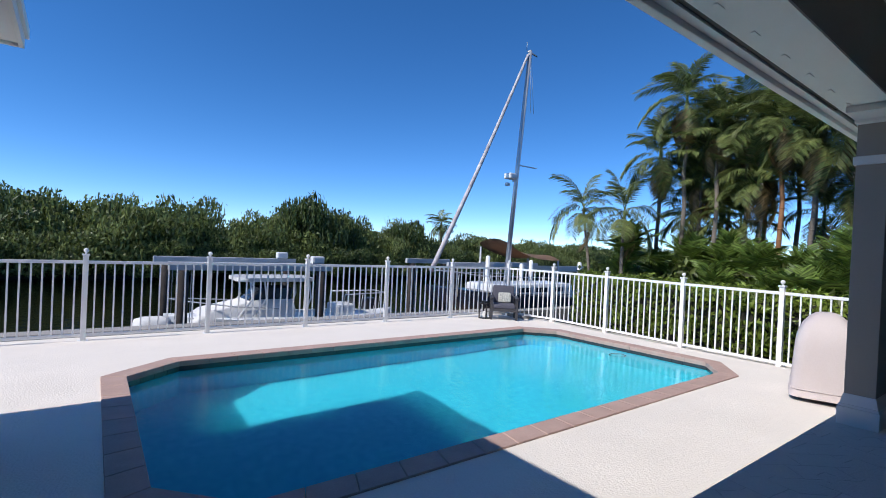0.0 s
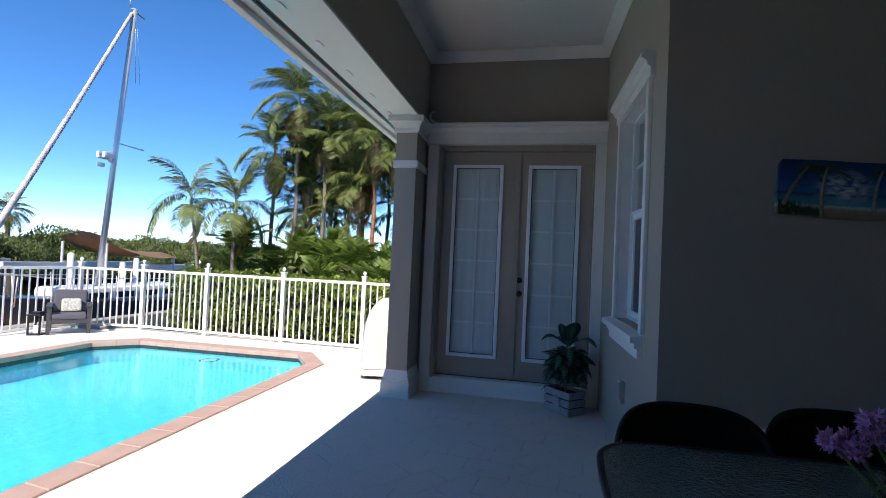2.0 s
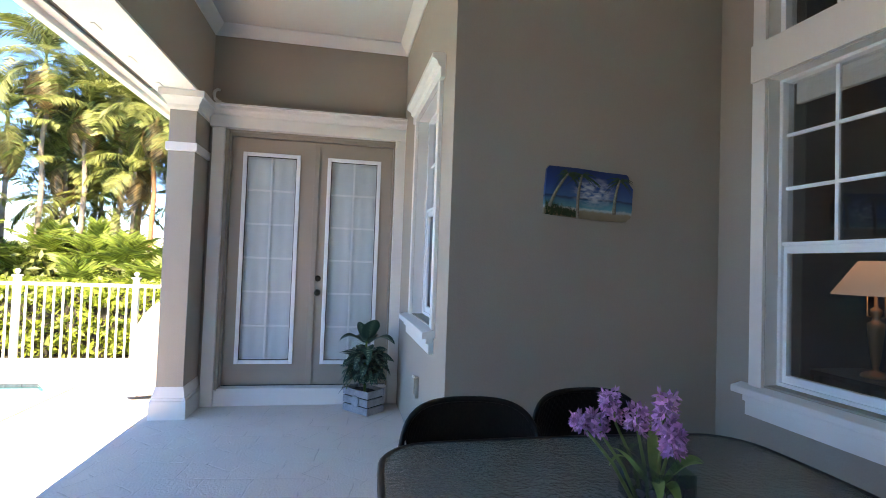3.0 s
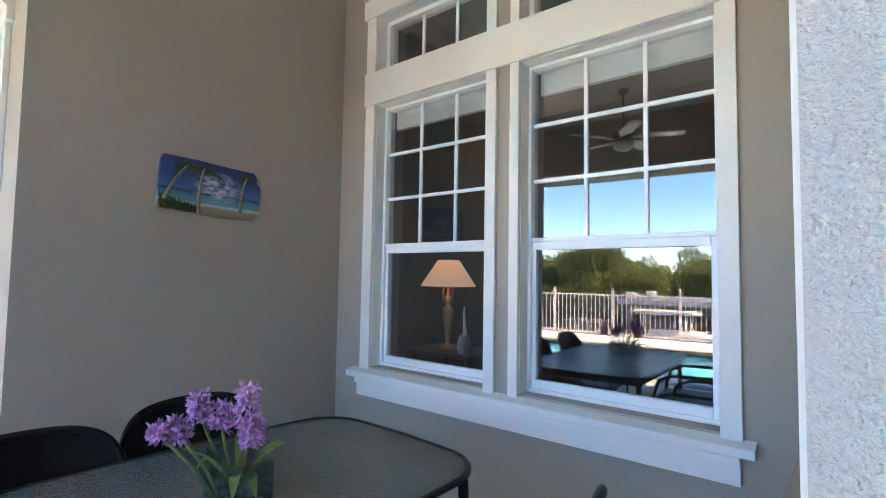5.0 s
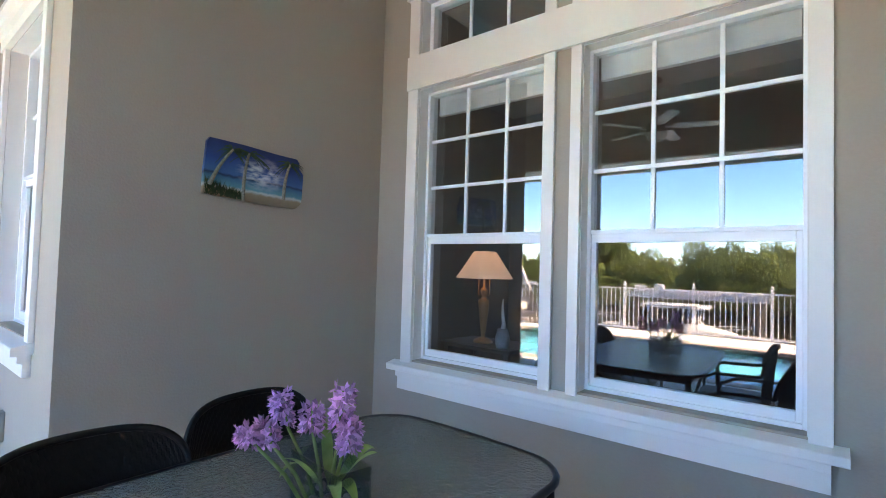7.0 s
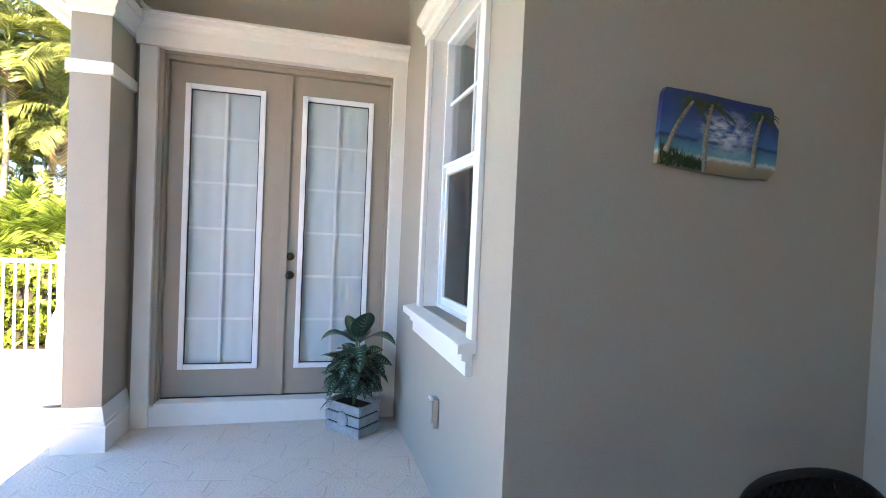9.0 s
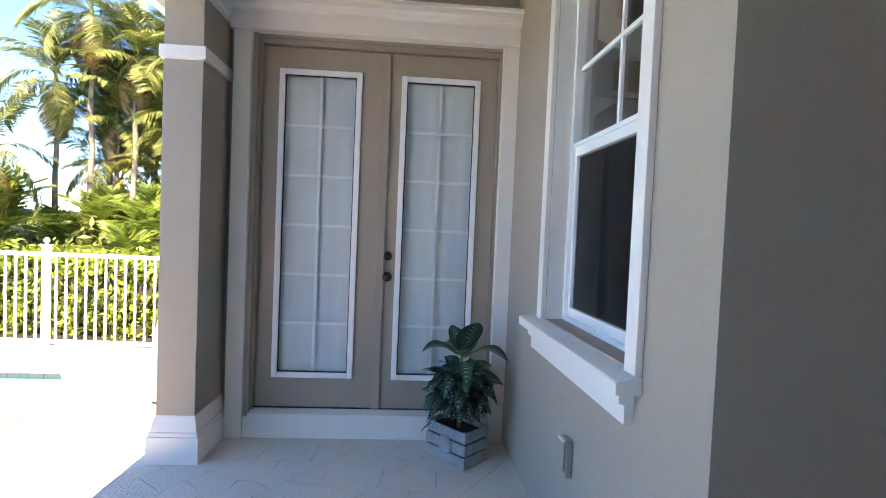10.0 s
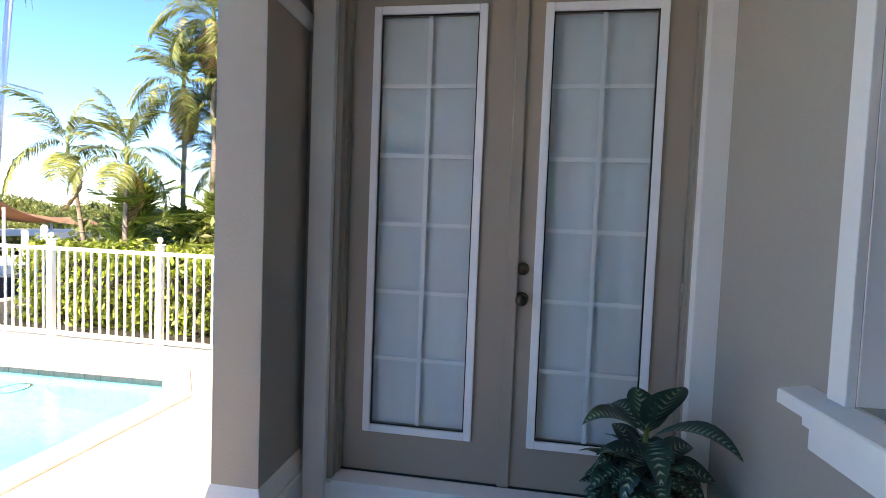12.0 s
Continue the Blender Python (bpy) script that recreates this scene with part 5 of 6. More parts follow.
# ---- planter by the doors ----
crate = thing("planter_crate", "whitewashed slatted wooden crate with a round plaque", "planter", pose(5.715, -0.42, 0, 0, 0, 42.5))
cw, cd, chh = 0.165, 0.11, 0.225
for k in range(3):
    z0 = 0.006 + k * 0.076
    for y in (-cd, cd - 0.012):
        part("slat", boxes((-cw, cw, y, y + 0.012, z0, z0 + 0.064), bevel=0.002), GREYWOOD, crate)
    for x in (-cw, cw - 0.012):
        part("slat", boxes((x, x + 0.012, -cd + 0.0125, cd - 0.0125, z0, z0 + 0.064), bevel=0.002), GREYWOOD, crate)
for sx in (-1, 1):
    for sy in (-1, 1):
        part("corner_post", boxes((sx * (cw - 0.026) - 0.0125, sx * (cw - 0.026) + 0.0125, sy * (cd - 0.026) - 0.0125, sy * (cd - 0.026) + 0.0125, 0.0, 0.215)), GREYWOOD, crate)
part("soil", boxes((-cw + 0.013, cw - 0.013, -cd + 0.013, cd - 0.013, 0.02, 0.19)), SOIL, crate)
bm = bmesh.new()
lathe(bm, [(0.05, 0), (0.055, 0.004), (0.055, 0.009), (0.045, 0.012)], 24)
bmesh.ops.rotate(bm, verts=bm.verts, cent=(0, 0, 0), matrix=Matrix.Rotation(radians(-90), 3, "X"))
bmesh.ops.translate(bm, verts=bm.verts, vec=(-0.01, cd + 0.001, 0.115))
part("plaque", bm, GREYWOOD, crate, "round grey plaque")
plant = thing("potted_plant", "leafy dieffenbachia with pale veined drooping leaves", "plant", pose(5.70, -0.43, 0.19))
bm = bmesh.new()
tube(bm, [(0, 0, 0.0), (0.01, 0.01, 0.25), (-0.005, 0.0, 0.48)], 0.014, 8, 0.7)
part("stem", bm, STEM, plant)
rnd = random.Random(21)
# heading, length, width, rise, droop, base height
BIG = ((105, 0.31, 0.10, 0.95, 0.80, 0.44), (226, 0.40, 0.115, 0.80, 0.70, 0.44), (150, 0.17, 0.11, 1.7, 0.5, 0.47), (200, 0.19, 0.17, 1.5, 0.35, 0.48), (30, 0.26, 0.11, 0.8, 0.7, 0.45), (330, 0.24, 0.11, 0.9, 0.7, 0.45), (185, 0.22, 0.11, 0.4, 0.9, 0.42), (145, 0.22, 0.10, 0.25, 0.8, 0.36), (235, 0.22, 0.10, 0.2, 0.8, 0.34), (80, 0.22, 0.10, 0.4, 0.8, 0.36))
for a, L, w, r, d, z in BIG:
    leaf_part("leaf", VEINED, plant, (0.015 * math.cos(radians(a)), 0.015 * math.sin(radians(a)), z), a, L, w, r, d, rnd.uniform(-0.3, 0.3))
for k in range(84):
    a = rnd.uniform(0, 360)
    z = rnd.uniform(0.13, 0.36)
    r0 = rnd.uniform(0.0, 0.10) * (1 - z)
    L = rnd.uniform(0.15, 0.25) * (1.25 - z)
    leaf_part("leaf", VEINED, plant, (r0 * math.cos(radians(a)), r0 * math.sin(radians(a)), z), a + rnd.uniform(-25, 25), L, L * rnd.uniform(0.36, 0.5), rnd.uniform(0.3, 0.9), rnd.uniform(0.4, 0.75), rnd.uniform(-0.5, 0.5))
for k in range(46):
    a = rnd.uniform(70, 290)
    leaf_part("leaf", VEINED, plant, (0.11 * math.cos(radians(a)), 0.11 * math.sin(radians(a)), rnd.uniform(0.13, 0.19)), a + rnd.uniform(-60, 60), rnd.uniform(0.07, 0.13), rnd.uniform(0.045, 0.065), rnd.uniform(0.2, 0.7), rnd.uniform(0.5, 0.9), rnd.uniform(-0.5, 0.5))

for k in range(64):
    a = rnd.uniform(60, 300)
    r0 = rnd.uniform(0.06, 0.15)
    L = rnd.uniform(0.085, 0.13)
    leaf_part("leaf", VEINED, plant, (r0 * math.cos(radians(a)), r0 * math.sin(radians(a)), rnd.uniform(0.15, 0.31) - 0.3 * (r0 - 0.06)), a + rnd.uniform(-40, 40), L, L * rnd.uniform(0.5, 0.68), rnd.uniform(-0.1, 0.6), rnd.uniform(0.5, 0.9), rnd.uniform(-0.5, 0.5))
for x, y, z in ((-0.20, 0.20, 0.07), (-0.16, 0.23, 0.03), (-0.14, 0.19, 0.10)):
    leaf_part("leaf", VEINED, plant, (x * 0.75, y * 0.75, z + 0.04), 125 + 160 * x, 0.085, 0.055, -0.1, 0.6, 0.4)
bm = bmesh.new()
tube(bm, [(-0.05, 0.05, 0.15), (-0.11, 0.12, 0.15), (-0.15, 0.16, 0.10), (-0.155, 0.175, 0.06)], 0.003, 6)
part("trailing_stem", bm, STEM, plant)

# ---- covered grill ----
place = YARD
grill = thing("covered_grill", "barbecue grill under a pale fitted cover", "grill", pose(6.42, 1.62, 0, 0, 0, 18))
bm = bmesh.new()
rings = []
rnd = random.Random(4)
for z, hx, hy in ((0.03, 0.36, 0.30), (0.06, 0.355, 0.295), (0.25, 0.34, 0.28), (0.5, 0.33, 0.265), (0.60, 0.32, 0.255), (0.68, 0.30, 0.235), (0.76, 0.265, 0.20), (0.83, 0.215, 0.15), (0.87, 0.15, 0.10), (0.885, 0.08, 0.05)):
    ring = []
    for x, y in rounded(-hx, hx, -hy, hy, min(0.09, hy * 0.6), 5):
        w = 1 + 0.018 * noise.noise(Vector((x * 7, y * 7, z * 3))) + 0.012 * math.sin(9 * math.atan2(y, x)) * (0.9 - z)
        ring.append(bm.verts.new((x * w, y * w, z + 0.01 * noise.noise(Vector((x * 5, y * 5, 2))))))
    rings.append(ring)
n = len(rings[0])
for A, B in zip(rings, rings[1:]):
    for k in range(n):
        bm.faces.new((A[k], A[(k + 1) % n], B[(k + 1) % n], B[k]))
bm.faces.new(rings[-1])
part("cover", bm, COVER, grill, smooth=True)
bm = bmesh.new()
tube(bm, [(x, y, 0.11) for x, y in rounded(-0.352, 0.352, -0.294, 0.294, 0.09, 5)], 0.006, 6, closed=True)
part("hem_cord", bm, COVER, grill)
for sx in (-1, 1):
    for sy in (-1, 1):
        part("leg", boxes((sx * 0.25 - 0.02, sx * 0.25 + 0.02, sy * 0.2 - 0.02, sy * 0.2 + 0.02, 0.0, 0.1)), BLACK, grill)

# ---- lounge chair and lantern by the fence ----
lc = thing("lounge_chair", "charcoal outdoor armchair with slate cushions", "chair", pose(7.02, 7.16, -0.04, 0, 0, 140) @ Matrix.Scale(0.86, 4))
for sx in (-1, 1):
    part("leg", boxes((sx * 0.29 - 0.03, sx * 0.29 + 0.03, 0.24, 0.30, 0.0, 0.50), bevel=0.005), CHARCOAL, lc)
    part("leg", boxes((sx * 0.29 - 0.03, sx * 0.29 + 0.03, -0.30, -0.24, 0.0, 0.50), bevel=0.005), CHARCOAL, lc)
    part("armrest", boxes((sx * 0.29 - 0.045, sx * 0.29 + 0.045, -0.30, 0.33, 0.50, 0.53), bevel=0.006), CHARCOAL, lc)
part("seat_frame", boxes((-0.26, 0.26, -0.28, 0.30, 0.20, 0.27), bevel=0.005), CHARCOAL, lc)
o = part("back_frame", boxes((-0.26, 0.26, -0.02, 0.02, 0.0, 0.46), bevel=0.006), CHARCOAL, lc)
o.matrix_basis = pose(0, -0.27, 0.27, 14)
o = part("back_cushion", boxes((-0.25, 0.25, -0.045, 0.045, 0.0, 0.42), bevel=0.035), CUSHION, lc, "slate back cushion")
o.matrix_basis = pose(0, -0.19, 0.36, 14)
part("seat_cushion", boxes((-0.25, 0.25, -0.19, 0.31, 0.272, 0.37), bevel=0.035), CUSHION, lc, "slate seat cushion")
pl = solid("throw_pillow", boxes((-0.15, 0.15, -0.045, 0.045, 0.0, 0.25), bevel=0.04), PILLOW, "cream patterned throw pillow on the armchair", "pillow", pose(7.02, 7.16, -0.04, 0, 0, 140) @ Matrix.Scale(0.86, 4) @ pose(-0.02, -0.06, 0.375, 18))
lan = thing("lantern", "black metal garden lantern on the deck", "lantern", pose(6.66, 7.32, -0.045, 0, 0, 20))
part("base", boxes((-0.09, 0.09, -0.09, 0.09, 0, 0.03), bevel=0.004), BLACK, lan)
for sx in (-1, 1):
    for sy in (-1, 1):
        part("post", boxes((sx * 0.08 - 0.01, sx * 0.08 + 0.01, sy * 0.08 - 0.01, sy * 0.08 + 0.01, 0.03, 0.30)), BLACK, lan)
part("roof", boxes((-0.1, 0.1, -0.1, 0.1, 0.30, 0.325), (-0.06, 0.06, -0.06, 0.06, 0.325, 0.36), bevel=0.006), BLACK, lan)
part("candle", boxes((-0.035, 0.035, -0.035, 0.035, 0.03, 0.15), bevel=0.01), TRIM, lan)


# ---- boats and docks ----
place = BEYOND
def hull(bm, L, W, z_keel, z_sheer, bow_rise=0.18, n=18):
    """A planing hull along +x (bow at +x), stern at x=0."""
    rings = []
    for i in range(n + 1):
        t = i / n
        x = L * t
        w = W / 2 * (1 - max(0, (t - 0.45) / 0.55) ** 2.2) + 0.01
        zs = z_sheer + bow_rise * t * t
        zk = z_keel + (zs - z_keel) * max(0, (t - 0.6) / 0.4) ** 2.4 * 0.92
        zc = zk + (zs - zk) * 0.38
        rings.append([bm.verts.new(v) for v in ((x, -w, zs), (x, -w * 0.9, zc), (x, 0, zk), (x, w * 0.9, zc), (x, w, zs), (x, w * 0.88, zs + 0.02), (x, 0, zs + 0.05), (x, -w * 0.88, zs + 0.02))])
    for A, B in zip(rings, rings[1:]):
        for k in range(8):
            bm.faces.new((A[k], A[(k + 1) % 8], B[(k + 1) % 8], B[k]))
    bm.faces.new(rings[0][::-1])
    bm.faces.new(rings[-1])


boat = thing("motor_boat", "white centre-console motor boat with a hardtop", "boat", pose(6.0, 11.2, 0.08, 0, 0, 180))
bm = bmesh.new()
hull(bm, 4.5, 1.6, -1.05, -0.42, 0.12)
part("hull", bm, GELCOAT, boat)
bm = bmesh.new()
prism(bm, rounded(1.5, 3.2, -0.55, 0.55, 0.2), 0.42, 0.50)
bmesh.ops.bevel(bm, geom=[e for e in bm.edges if abs(e.verts[0].co.z - e.verts[1].co.z) < 1e-4], offset=0.03, segments=2, affect="EDGES")
part("hardtop", bm, GELCOAT, boat)
bm = bmesh.new()
rings = []
for z, a, b, w in ((-0.42, 1.9, 4.1, 0.5), (-0.2, 1.9, 3.8, 0.48), (-0.02, 1.95, 3.0, 0.42), (0.05, 2.0, 2.8, 0.38)):
    rings.append([bm.verts.new((x, y, z)) for x, y in rounded(a, b, -w, w, 0.15, 4)])
n = len(rings[0])
for A, B in zip(rings, rings[1:]):
    for k in range(n):
        bm.faces.new((A[k], A[(k + 1) % n], B[(k + 1) % n], B[k]))
bm.faces.new(rings[-1])
part("console", bm, CANVAS, boat, "white canvas covered console", smooth=True)
bm = bmesh.new()
rings = [[bm.verts.new((x, y, z)) for x, y in rounded(a, b, -w, w, 0.1, 3)] for z, a, b, w in ((0.0, 2.0, 2.95, 0.4), (0.26, 1.95, 2.7, 0.36))]
n = len(rings[0])
for k in range(n):
    bm.faces.new((rings[0][k], rings[0][(k + 1) % n], rings[1][(k + 1) % n], rings[1][k]))
part("windscreen", bm, DARKTRIM, boat, "smoked windscreen")
for x0, x1, y in ((1.75, 1.65, -0.5), (1.75, 1.65, 0.5), (2.9, 2.65, -0.5), (2.9, 2.65, 0.5), (3.2, 2.95, -0.5), (3.2, 2.95, 0.5)):
    bm = bmesh.new()
    tube(bm, [(x0, y, -0.4), (x1 - 0.05, y, 0.05), (x1, y * 0.95, 0.43)], 0.022, 8)
    part("hardtop_leg", bm, GELCOAT, boat)
bm = bmesh.new()
tube(bm, [(2.4, -0.75, -0.15), (3.3, -0.66, -0.08), (4.2, -0.25, 0.02), (4.4, 0, 0.04), (4.2, 0.25, 0.02), (3.3, 0.66, -0.08), (2.4, 0.75, -0.15)], 0.012, 6)
part("bow_rail", bm, MASTMAT, boat)
part("outboard", boxes((-0.35, -0.02, -0.18, 0.18, -0.75, -0.05), bevel=0.06), BLACK, boat, "black outboard engine")

boat = thing("small_boat", "white open runabout with a chrome bow rail", "boat", pose(4.75, 10.9, 0.08))
bm = bmesh.new()
hull(bm, 1.9, 0.95, -0.95, -0.42, 0.1)
part("hull", bm, GELCOAT, boat)
bm = bmesh.new()
tube(bm, [(0.35, -0.42, -0.35), (0.4, -0.42, 0.12), (1.55, -0.3, 0.14), (1.75, 0, 0.1), (1.55, 0.3, 0.14), (0.4, 0.42, 0.12), (0.35, 0.42, -0.35)], 0.014, 6)
part("rail", bm, MASTMAT, boat)
for x in (0.8, 1.25, 1.6):
    for sy in (-1, 1):
        bm = bmesh.new()
        tube(bm, [(x, sy * 0.38 * (1.9 - x), -0.36), (x + 0.06, sy * 0.36 * (1.9 - x) + sy * 0.04, 0.13)], 0.01, 6)
        part("stanchion", bm, MASTMAT, boat)
bm = bmesh.new()
box(bm, 0.25, 0.75, -0.3, 0.3, -0.42, -0.12, 0.06)
part("console", bm, GELCOAT, boat)
part("windscreen", boxes((0.70, 0.73, -0.3, 0.3, -0.12, 0.08), bevel=0.008), DARKTRIM, boat)


def boat_lift(name, label, x0, x1, y, z, h=0.16, motors=True):
    """A boat lift: two galvanised top beams on dark piles, with motor housings."""
    bl = thing(name, label, "boat lift", pose(0, 0, 0))
    for yy in (y, y + 2.4):
        part("beam", boxes((x0, x1, yy - 0.06, yy + 0.06, z, z + h), bevel=0.008), GALV, bl)
        for x in (x0 + 0.25, x1 - 0.25):
            bm = bmesh.new()
            lathe(bm, [(0.11, -2.4), (0.11, z - 0.02), (0.09, z)], 12, (x, yy))
            part("piling", bm, PILE, bl)
    if motors:
        for k, yy in enumerate((y, y + 2.4)):
            part("motor", boxes((x1 - 0.5, x1 - 0.22, yy - 0.1, yy + 0.1, z + h + 0.001, z + h + 0.17), bevel=0.04), GELCOAT, bl, "white motor housing")
    for x in (x0 + 0.4, x1 - 0.6):
        for yy in (y, y + 2.4):
            bm = bmesh.new()
            tube(bm, [(x, yy, z), (x, yy, -0.9)], 0.008, 5)
            part("cable", bm, GALV, bl)
    return bl


boat_lift("boat_lift", "galvanised boat lift on dark piles", 1.45, 4.75, 10.4, 0.76)
boat_lift("boat_lift", "galvanised boat lift beside the sailboat", 9.3, 11.2, 12.0, 0.80, motors=False)
boat_lift("boat_lift", "grey boat lift under a brown tarp", 12.7, 16.0, 12.0, 0.70, 0.2, motors=False)
cov = solid("covered_engine", boxes((-0.33, 0.33, -0.3, 0.3, -0.45, 0.12), bevel=0.18), CANVAS, "outboard engine under a white canvas cover", "boat cover", pose(1.25, 10.6, -0.27), smooth=True)
bm = bmesh.new()
lathe(bm, [(0.05, -2.0), (0.05, -0.6)], 8, (1.25, 10.6))
solid("mooring_post", bm, PILE, "dark wooden mooring post in the canal", "post")

sail = thing("sailboat", "white sailboat with a bare mast and furled jib", "sailboat", pose(0, 10.84, 0))
bm = bmesh.new()
hull(bm, 7.6, 2.2, -1.35, -0.02, 0.35)
o = part("hull", bm, HULLDARK, sail, "very dark blue hull")
o.matrix_basis = pose(15.3, 0, 0, 0, 0, 180)
part("cabin", boxes((9.6, 13.2, -0.6, 0.6, 0.05, 0.42), bevel=0.1), GELCOAT, sail)
for k in range(4):
    part("cabin_window", boxes((9.95 + 0.75 * k, 10.45 + 0.75 * k, -0.615, -0.602, 0.16, 0.30), bevel=0.005), DARKTRIM, sail)
bm = bmesh.new()
tube(bm, [(10.68, 0, 0.1), (10.98, 0, 3.9), (11.30, 0, 7.75)], 0.075, 12, 0.85)
part("mast", bm, MASTMAT, sail)
bm = bmesh.new()
N = 40
tube(bm, [(7.85 + (11.22 - 7.85) * i / N, 0, 0.75 + (7.6 - 0.75) * i / N - 0.10 * math.sin(math.pi * i / N)) for i in range(N + 1)], 0.07, 10, 0.6)
part("furled_jib", bm, SAIL, sail, "furled jib wound round its stay")
for dx, z in ((0.5, 7.7), (0.35, 7.7)):
    bm = bmesh.new()
    tube(bm, [(11.30 + dx * 0.15, 0.02, 7.7), (11.30 + dx, 0.2, 5.9)], 0.006, 5)
    part("halyard", bm, MASTMAT, sail)
bm = bmesh.new()
tube(bm, [(11.2, 0, 7.72), (11.62, 0, 7.66)], 0.03, 6)
tube(bm, [(11.15, 0, 7.75), (11.15, 0, 7.98)], 0.012, 5)
part("masthead_fitting", bm, MASTMAT, sail)
part("spreader", boxes((11.0, 11.85, -0.02, 0.02, 4.08, 4.11)), MASTMAT, sail)
part("radar", boxes((10.55, 10.86, -0.15, 0.15, 3.62, 3.80), bevel=0.05), GELCOAT, sail, "white radar dome")
part("radar_bracket", boxes((10.8, 10.95, -0.03, 0.03, 3.56, 3.63)), MASTMAT, sail)
part("lamp", boxes((10.52, 10.66, -0.06, 0.06, 3.40, 3.50), bevel=0.03), GELCOAT, sail)
bm = bmesh.new()
tube(bm, [(7.85, 0, 0.75), (8.1, 0.3, 0.80), (9.0, 0.75, 0.68), (12, 1.0, 0.62)], 0.014, 6)
tube(bm, [(7.85, 0, 0.75), (8.1, -0.3, 0.80), (9.0, -0.75, 0.68), (12, -1.0, 0.62)], 0.014, 6)
part("lifeline", bm, MASTMAT, sail)
for x in (8.4, 9.3, 10.3, 11.3):
    for sy in (-1, 1):
        bm = bmesh.new()
        tube(bm, [(x, sy * min(0.95, 0.45 + 0.3 * (x - 8.2)), 0.1), (x, sy * min(0.98, 0.5 + 0.3 * (x - 8.2)), 0.72)], 0.012, 6)
        part("stanchion", bm, MASTMAT, sail)
bm = bmesh.new()
nx, ny = 14, 6
g = [[bm.verts.new((11.6 + 2.6 * i / nx, 11.6 + 1.6 * j / ny, 1.62 - 0.5 * (i / nx) ** 0.6 - 0.12 * math.sin(math.pi * i / nx) + 0.18 * math.sin(math.pi * j / ny))) for j in range(ny + 1)] for i in range(nx + 1)]
for i in range(nx):
    for j in range(ny):
        bm.faces.new((g[i][j], g[i + 1][j], g[i + 1][j + 1], g[i][j + 1]))
bmesh.ops.solidify(bm, geom=bm.faces[:], thickness=0.02)
tp = thing("tarp_shelter", "sagging brown canvas tarp over a boat", "tarp", pose(0, 0, 0))
part("tarp", bm, TARP, tp, smooth=True)
for x, y in ((11.65, 11.65), (14.1, 11.65), (11.65, 13.15), (14.1, 13.15)):
    bm = bmesh.new()
    lathe(bm, [(0.035, -2.4), (0.035, 1.12 if x > 13 else 1.5)], 8, (x, y))
    part("post", bm, MASTMAT, tp)
for nm, mt, x0, x1, y, lab in (("kayak", YELLOW, 8.0, 10.2, 10.2, "yellow plastic kayak afloat by the seawall"), ("kayak", ORANGE, 7.55, 8.5, 9.75, "orange plastic kayak afloat by the seawall")):
    ky = thing(nm, lab, "kayak", pose(x0, y, 0.47))
    bm = bmesh.new()
    hull(bm, x1 - x0, 0.6, -1.08, -0.80, 0.08)
    part("hull", bm, mt, ky)
for x, y, zt in ((10.35, 11.3, 1.22), (11.75, 11.2, 1.0), (12.2, 11.2, 1.12), (14.5, 11.0, 1.1)):
    bm = bmesh.new()
    lathe(bm, [(0.07, -2.4), (0.07, zt - 0.03), (0.03, zt)], 12, (x, y))
    solid("dock_post", bm, GELCOAT, "white capped timber dock post", "post", group="dock posts")


# ---- planting ----
place = GARDEN
def frond_mesh(name, L, mat, n=38, droop=0.75, leaflet=0.38, width=0.0125, seed=1, hang=0.35, rise=0.42):
    """A feather frond along +x: an arched rachis with two rows of drooping leaflets."""
    r = random.Random(seed)
    v, f = [], []

    def spine(t):
        return Vector((L * (t - 0.18 * t * t), 0, L * (rise * t - droop * t * t)))
    for k in range(10):
        a, b = spine(k / 10), spine((k + 1) / 10)
        w = 0.012 * (1 - k / 12)
        o = len(v)
        v += [a + Vector((0, -w, 0)), a + Vector((0, w, 0)), b + Vector((0, w * 0.9, 0)), b + Vector((0, -w * 0.9, 0))]
        f.append((o, o + 1, o + 2, o + 3))
    for i in range(n):
        t = 0.14 + 0.86 * i / (n - 1)
        c = spine(t)
        d = (spine(min(1, t + 0.02)) - spine(t - 0.02)).normalized()
        ll = leaflet * (0.45 + 0.75 * math.sin(math.pi * (0.12 + 0.8 * t))) * r.uniform(0.85, 1.1)
        for s in (-1, 1):
            fwd = r.uniform(0.55, 0.85)
            e = (Vector((0, s, 0)) + d * fwd + Vector((0, 0, r.uniform(0.0, 0.35)))).normalized()
            side = e.cross(Vector((0, 0, 1))).normalized()
            w = width * (0.6 + ll / leaflet * 0.4)
            m1 = c + e * ll * 0.5 - Vector((0, 0, hang * ll * 0.18))
            tip = c + e * ll * 0.95 - Vector((0, 0, hang * ll * r.uniform(0.7, 1.1)))
            o = len(v)
            v += [c - side * w * 0.4, c + side * w * 0.4, m1 + side * w, m1 - side * w, tip]
            f += [(o, o + 1, o + 2, o + 3), (o + 3, o + 2, o + 4)]
    me = quads(name, v, f, mat)
    return me


FRONDS = [frond_mesh("frond", 1.3, FROND, n=46, seed=k, droop=0.35 + 0.2 * k, hang=0.45, rise=0.55, leaflet=0.36, width=0.012) for k in range(4)]
FRONDS_L = [frond_mesh("frond", 1.0, FRONDLIGHT, n=34, seed=10 + k, droop=0.25 + 0.25 * k, hang=0.2, rise=0.4, leaflet=0.32, width=0.0125) for k in range(3)]
FRONDS_D = [frond_mesh("frond", 1.1, DRYFROND, seed=20 + k, droop=0.9, hang=0.8, leaflet=0.3) for k in range(2)]


